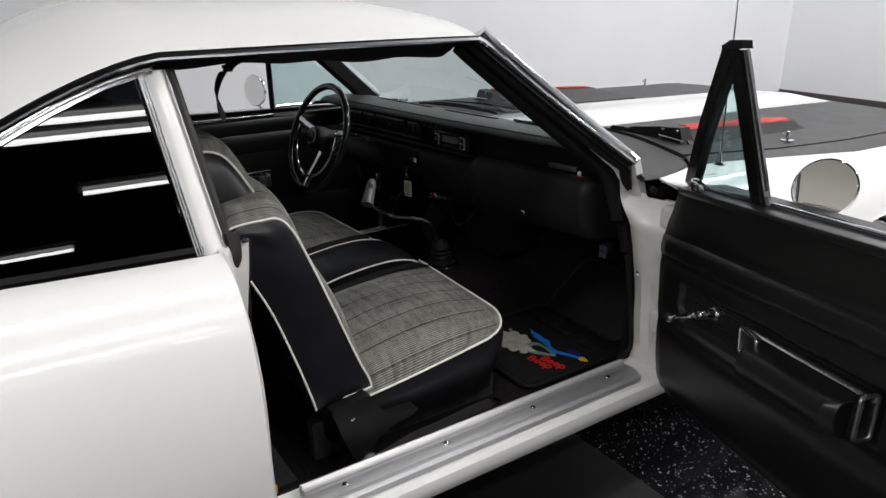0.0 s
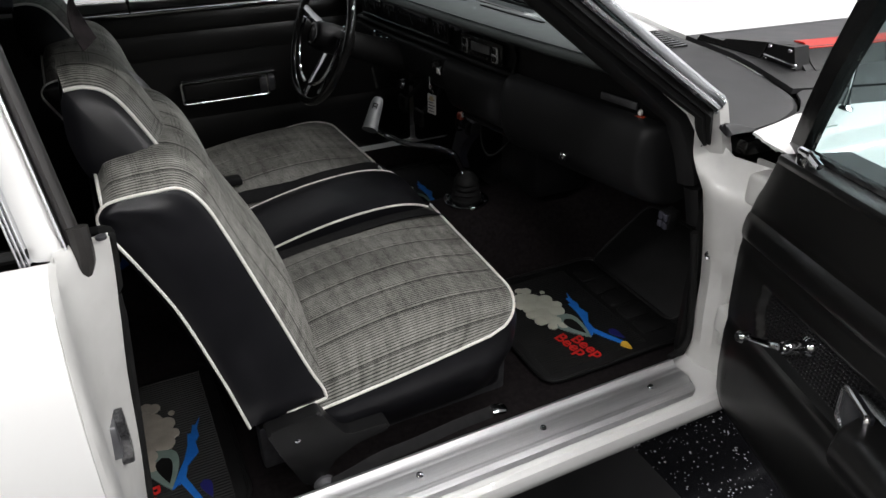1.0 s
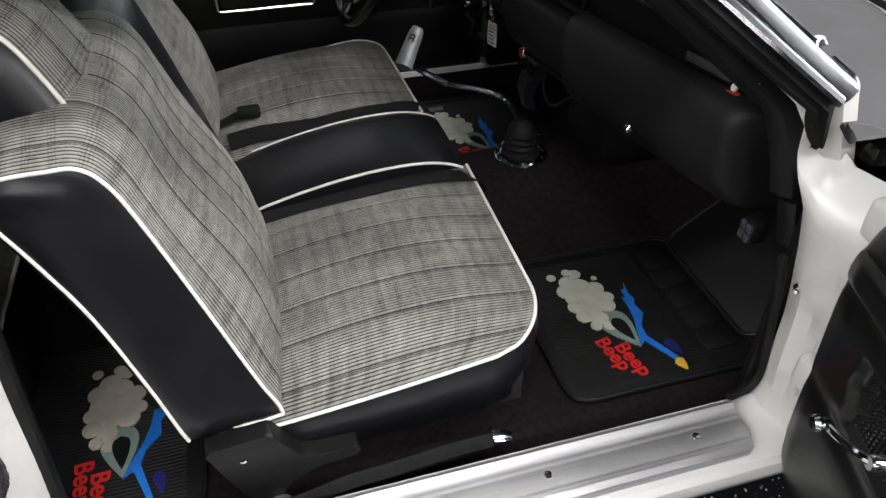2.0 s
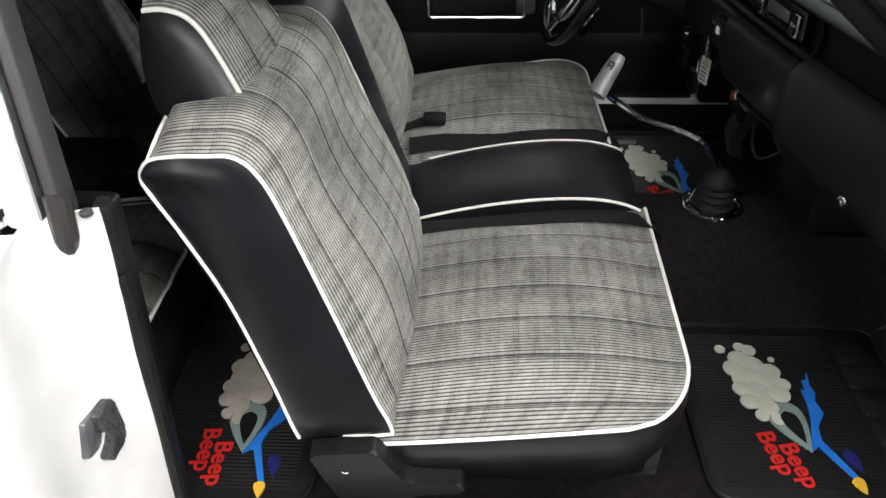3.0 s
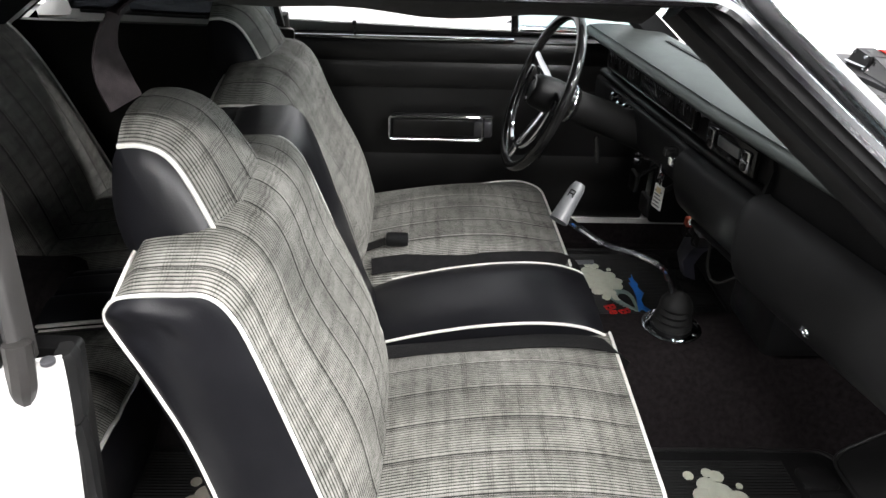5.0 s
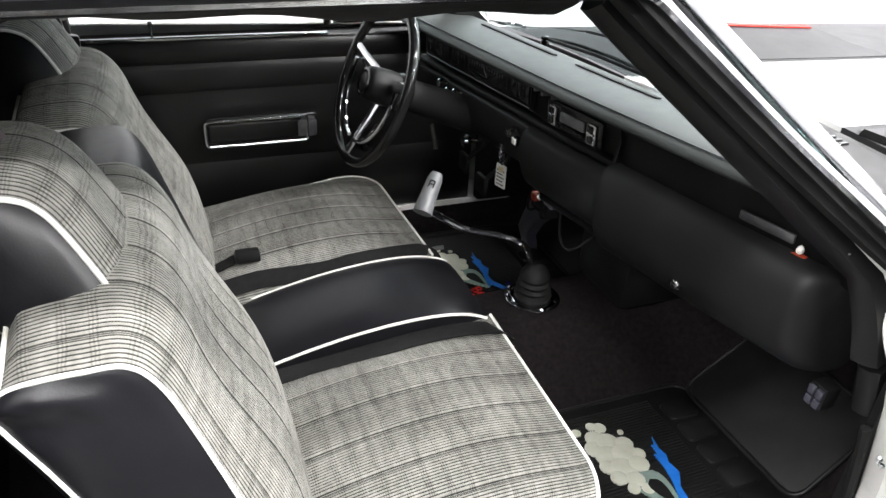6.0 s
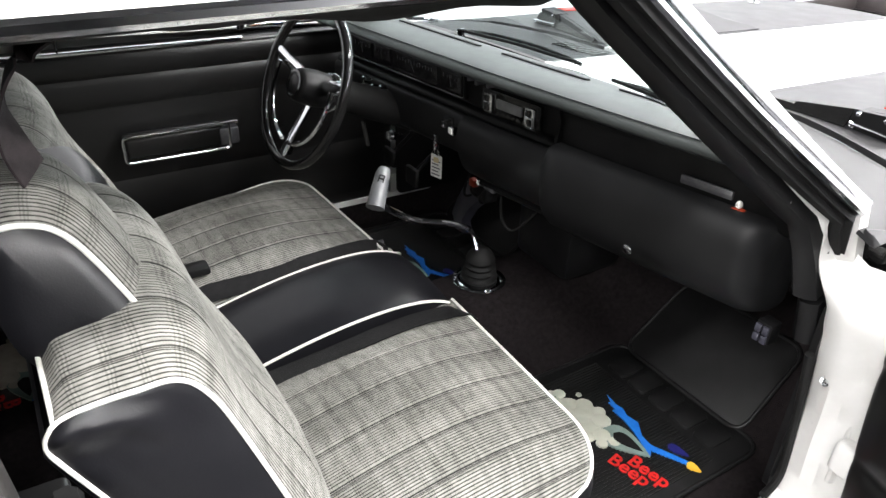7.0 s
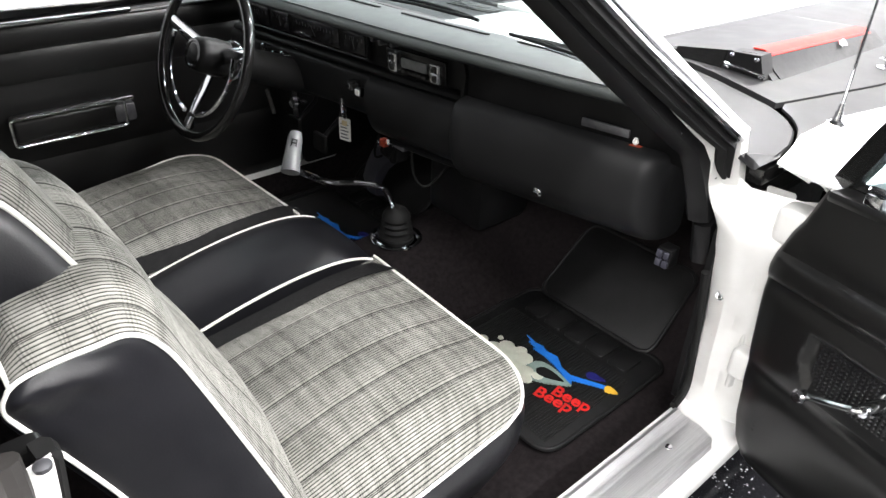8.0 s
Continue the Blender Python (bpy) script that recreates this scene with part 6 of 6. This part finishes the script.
crank = part("window_crank", tube(smooth_line([dpt(0.240, INNER + 0.035, 0.655), dpt(0.225, INNER + 0.043, 0.650), dpt(0.190, INNER + 0.047, 0.636), dpt(0.158, INNER + 0.048, 0.623)], 5), lambda t: 0.0072 - 0.002 * t, 10), chrome, pd, "chrome window crank")
part("hub", lathe([(0.018, 0), (0.018, 0.006), (0.013, 0.012), (0.012, 0.046), (0.009, 0.051)], 24, axis_pose(dpt(0.243, INNER - 0.010, 0.656), (0, 1, 0))), chrome, crank)
part("knob", lathe([(0.006, 0), (0.011, 0.006), (0.0125, 0.018), (0.009, 0.024)], 20, axis_pose(dpt(0.154, INNER + 0.040, 0.621), (0, 1, 0))), chrome, crank)

# armrest with chrome pull
arm_rows = []
for k in range(19):
    t = k / 18
    a = 0.425 + 0.285 * t
    z = 0.665
    dep = 0.078 * min(1, 0.35 + t / 0.12) * (1 - 0.25 * max(0, (t - 0.94) / 0.06) ** 2)
    ring = [dpt(a, INNER, z), dpt(a, INNER + dep * 0.55, z - 0.002), dpt(a, INNER + dep * 0.88, z - 0.008), dpt(a, INNER + dep, z - 0.028), dpt(a, INNER + dep * 0.98, z - 0.052), dpt(a, INNER + dep * 0.80, z - 0.072), dpt(a, INNER + dep * 0.4, z - 0.082), dpt(a, INNER, z - 0.084)]
    arm_rows.append(smooth_line(ring, 3))
armrest = part("armrest", loft(arm_rows, True, True), door_vinyl, pd, "black padded armrest with chrome trim")
part("top_trim", loft([[dpt(0.395 + 0.335 * k / 10, INNER + b, 0.667 + z) for b, z in ((0.001, 0.010), (0.008, 0.009), (0.014, 0.004), (0.012, 0.0), (0.001, 0.0))] for k in range(11)], True, True), bright_trim, armrest, "chrome armrest top trim")
frame_line = rounded([(0.0, 0.596), (0.034, 0.596), (0.034, 0.682), (0.0, 0.682)], 0.008, 3)
part("end_trim", tube([dpt(0.732, INNER + b, z) for b, z in frame_line], 0.0045, 8, True), bright_trim, armrest, "chrome frame round the armrest end")
part("end_plate", loft([[dpt(0.714 + da, INNER + b, z) for da, b in ((0, 0.001), (0, 0.032), (0.014, 0.032), (0.014, 0.001))] for z in (0.596, 0.64, 0.678)], True, True), gloss_black, armrest)
cup = rounded([(0.378, 0.618), (0.408, 0.612), (0.452, 0.655), (0.450, 0.676), (0.372, 0.674)], 0.006, 4)
pull = part("pull_cup", prism(cup, lambda a, b, h: dpt(a, INNER + 0.004 + h + 0.25 * max(0.0, a - 0.38), b), 0.010, 0.002), cup_grey, armrest, "grey hollow of the chrome latch pull")
part("pull_rim", tube([dpt(a, INNER + 0.015 + 0.25 * max(0.0, a - 0.38), z) for a, z in cup], 0.0045, 8, True), bright_trim, pull, "chrome rim of the latch pull")

# belt ledge, vent window and lock
part("belt_ledge", door_box(0.032, 1.15, -0.10, INNER + 0.004, 0.912, 0.932, 0.008), door_vinyl, pd, "black window ledge")
part("belt_strip", door_box(0.33, 1.15, -0.02, -0.006, 0.932, 0.944, 0.003), chrome, pd, "bright window slot strip")
VENT_TOP = 1.255


def vent_pt(a, z, h=0.0):
    return dpt(a, -0.012 + 0.092 * (z - 0.93) / 0.325 + h, z)


vent_frame = part("vent_window", loft([[vent_pt(a + da, z + dz, h) for da, dz, h in ((-0.012, 0.010, -0.012), (-0.012, 0.010, 0.012), (0.014, -0.010, 0.012), (0.014, -0.010, -0.012))] for a, z in ((0.022, 0.932), (0.075, 1.015), (0.13, 1.095), (0.255, VENT_TOP))], True, True), gloss_black, pd, "triangular vent window in a black frame")
part("outer_bead", tube([vent_pt(0.004, 0.940, -0.008), vent_pt(0.115, 1.105, -0.008), vent_pt(0.238, VENT_TOP + 0.01, -0.008)], 0.006, 8), chrome, vent_frame)
part("division_post", loft([[vent_pt(a, z, h) for a, h in ((a0 - 0.014, -0.012), (a0 + 0.022, -0.012), (a0 + 0.022, 0.014), (a0 - 0.014, 0.014))] for a0, z in ((0.295, 0.92), (0.285, 1.10), (0.274, VENT_TOP))], True, True), gloss_black, vent_frame, "black vent division post")
part("post_edge", tube([vent_pt(0.322, 0.925, 0.0), vent_pt(0.312, 1.10, 0.0), vent_pt(0.300, VENT_TOP, 0.0)], 0.007, 8), chrome, vent_frame)
part("sill", tube([vent_pt(0.038, 0.934), vent_pt(0.29, 0.934)], 0.010, 8), gloss_black, vent_frame)
part("top_cap", loft([[vent_pt(a, z, h) for h in (-0.012, 0.012)] + [vent_pt(a, z + 0.016, h) for h in (0.012, -0.012)] for a, z in ((0.238, VENT_TOP - 0.006), (0.27, VENT_TOP + 0.004), (0.306, VENT_TOP + 0.002))], True, True), rubber, vent_frame, "black rubber end cap")
vglass = part("pane", prism([(0.02, 0.936), (0.283, 0.936), (0.268, 1.24)], lambda a, b, h: vent_pt(a, b, h - 0.002), 0.004), glass_clear, vent_frame, "clear glass")
vglass.visible_shadow = False
latch = part("vent_latch", box(-0.130, -0.100, INNER - 0.01, INNER + 0.014, 0.935, 0.956, 0.004), chrome, pd, "chrome vent window latch")
part("lever", tube([dpt(0.105, INNER + 0.01, 0.960), dpt(0.140, INNER + 0.018, 0.964), dpt(0.172, INNER + 0.016, 0.952)], 0.006, 8), chrome, latch)
mirror = part("door_mirror", lathe([(0.0, -0.034), (0.045, -0.024), (0.064, -0.004), (0.066, 0.004), (0.061, 0.007)], 36, axis_pose(dpt(0.310, -0.15, 0.961), (-0.60, 0.769, 0.222))), chrome, pd, "round chrome door mirror")
part("mirror_glass", lathe([(0.0625, 0.0), (0.0625, 0.0012)], 36, axis_pose(dpt(0.310, -0.15, 0.961), (-0.60, 0.769, 0.222)) @ pose(0, 0, 0.0075)), mirror_glass, mirror)
part("stalk", tube(smooth_line([dpt(0.298, -0.15, 0.905), dpt(0.29, -0.13, 0.895), dpt(0.29, -0.11, 0.888)], 5), 0.010, 10), chrome, mirror)

# the door hangs on raked hinges and rises towards its free end
done = set()
for o in (pd, *pd.children_recursive):
    if o.data.name in done:
        continue
    done.add(o.data.name)
    for v in o.data.vertices:
        v.co.z -= math.tan(radians(DOOR_RISE)) * v.co.x
for o in list(pd.children_recursive):
    o.parent = pd

# ---- floor mats ----
def cloud(parent, m, mat):
    puffs = [(-0.061, 0.145, 0.011), (-0.020, 0.152, 0.012), (-0.004, 0.143, 0.015), (0.034, 0.118, 0.007), (-0.030, 0.118, 0.022), (-0.046, 0.092, 0.022), (-0.010, 0.100, 0.026), (0.022, 0.086, 0.020), (-0.028, 0.065, 0.030), (0.008, 0.060, 0.030), (0.036, 0.052, 0.015), (-0.046, 0.040, 0.018), (-0.018, 0.028, 0.028), (0.020, 0.028, 0.022), (-0.040, 0.008, 0.018), (-0.010, -0.006, 0.020), (-0.026, -0.024, 0.013), (0.0, -0.034, 0.014)]
    for k, (a, b, r) in enumerate(puffs):
        bm = lathe([(r, 0), (r, 0.0022 + 0.00012 * k), (r * 0.93, 0.003 + 0.00012 * k)], 20, m @ pose(a, b, 0))
        part("puff", bm, mat, parent)


def flat_shape(parent, name, outline, m, mat, h, label=""):
    bm = prism(outline, lambda a, b, z: m @ Vector((a, b, z)), h, 0.0)
    return part(name, bm, mat, parent, label)


def leaf(a0, b0, a1, b1, w0, n=10):
    d = Vector((a1 - a0, b1 - b0))
    s = Vector((-d.y, d.x)).normalized()
    left, right = [], []
    for i in range(n + 1):
        t = i / n
        w = w0 * math.sin(t ** 0.55 * math.pi) ** 0.9
        p = Vector((a0, b0)) + d * t
        left.append(tuple(p + s * w))
        right.append(tuple(p - s * w))
    return left + right[-2:0:-1]


def graphic(parent, m, puff_mat):
    """Plain coloured shapes: a pale cloud, a teal drop, a blue streak, a yellow tip and red words."""
    cloud(parent, m, puff_mat)
    flat_shape(parent, "drop", leaf(0.006, 0.008, 0.036, -0.104, 0.034), m, teal, 0.0046)
    flat_shape(parent, "drop_core", leaf(0.016, -0.015, 0.032, -0.088, 0.016), m, rubber, 0.0052)
    flat_shape(parent, "streak", [(0.092, 0.085), (0.083, 0.062), (0.076, 0.064), (0.074, 0.038), (0.066, 0.040), (0.066, 0.005), (0.060, -0.03), (0.046, -0.072), (0.036, -0.104), (0.052, -0.092), (0.088, -0.158), (0.097, -0.154), (0.062, -0.080), (0.066, -0.05), (0.088, -0.018), (0.082, 0.012), (0.090, 0.03), (0.086, 0.05)], m, blue, 0.0040)
    flat_shape(parent, "dark_streak", leaf(0.095, -0.098, 0.110, -0.145, 0.011), m, navy, 0.0036)
    flat_shape(parent, "tip", leaf(0.090, -0.155, 0.098, -0.186, 0.010), m, yellow, 0.0048)
    for a, b in ((0.003, -0.132), (-0.030, -0.108)):
        lettering("word", "Beep", 0.046, m @ pose(a, b, 0.0036, 0, 0, -79), red_print, parent, 0.0008, "raised red word")


def floor_mat(x0, x1, y0, y1, z, toe, label):
    """Ribbed rubber mat with a raised rim; toe: length that climbs the toe board."""
    fm = thing("floor_mat", label, "floor mat", group="floor mats")
    pts = rounded([(x0, y0), (x1, y0), (x1, y1), (x0, y1)], 0.05, 6)
    base = part("base", prism(pts, lambda a, b, h: Vector((a, b, z + h)), 0.006, 0.002), mat_rubber, fm)
    part("rim", tube([Vector((a, b, z + 0.007)) for a, b in pts], 0.005, 8, True), mat_rubber, fm)
    bm = bmesh.new()
    k = y0 + 0.03
    while k < y1 - 0.03:
        loft([[Vector((xx, k - 0.002, z + 0.0055)), Vector((xx, k, z + 0.0085)), Vector((xx, k + 0.002, z + 0.0055))] for xx in (x0 + 0.025, x1 - 0.12 if toe else x1 - 0.03)], False, False, bm)
        k += 0.0075
    tagged(part("ribs", bm, mat_rubber, fm), kind="stuff")
    if toe:
        up = rounded([(0.0, y0 + 0.05), (toe, y0 + 0.06), (toe, y1 - 0.03), (0.0, y1 - 0.02)], 0.04, 6)
        part("toe_piece", prism(up, lambda a, b, h: Vector((x1 - 0.01 + a * 0.78 - h * 0.6, b, z + 0.004 + max(0, a - 0.0) * 0.62 + h)), 0.006, 0.002), mat_rubber, fm)
        part("toe_rim", tube([Vector((x1 - 0.01 + a * 0.78 - 0.004, b, z + 0.012 + a * 0.62)) for a, b in up], 0.005, 8, True), mat_rubber, fm)
        n = 5
        for i in range(n):
            yy = y0 + 0.045 + (y1 - y0 - 0.09) * (i + 0.5) / n
            half = (y1 - y0 - 0.09) / n / 2 - 0.006
            sq = rounded([(x1 - 0.105, yy - half), (x1 - 0.03, yy - half), (x1 - 0.03, yy + half), (x1 - 0.105, yy + half)], 0.012, 4)
            part("pad", prism(sq, lambda a, b, h: Vector((a, b, z + 0.0055 + h)), 0.007, 0.003), mat_rubber, fm)
    return fm


MAT_Z = 0.300
front_mat = floor_mat(0.885, 1.315, -0.625, -0.205, MAT_Z, 0.24, "black ribbed rubber floor mat with cloud print and red words")
G = pose(1.045, -0.42, MAT_Z + 0.006)
graphic(front_mat, G, cream)
rear_mat = floor_mat(-0.22, 0.20, -0.655, -0.19, MAT_Z, 0, "black rubber rear floor mat with cloud print and red words")
graphic(rear_mat, pose(0.042, -0.448, MAT_Z + 0.006, 0, 0, -8), tan_print)
far_mat = floor_mat(-0.22, 0.20, 0.19, 0.655, MAT_Z, 0, "black rubber rear floor mat behind the driver seat")
graphic(far_mat, pose(-0.015, 0.385, MAT_Z + 0.006, 0, 0, -8), tan_print)
driver_mat = floor_mat(0.86, 1.30, 0.22, 0.64, MAT_Z, 0.24, "black rubber driver floor mat with cloud print")
graphic(driver_mat, pose(0.985, 0.40, MAT_Z + 0.006, 0, 0, 8), cream)

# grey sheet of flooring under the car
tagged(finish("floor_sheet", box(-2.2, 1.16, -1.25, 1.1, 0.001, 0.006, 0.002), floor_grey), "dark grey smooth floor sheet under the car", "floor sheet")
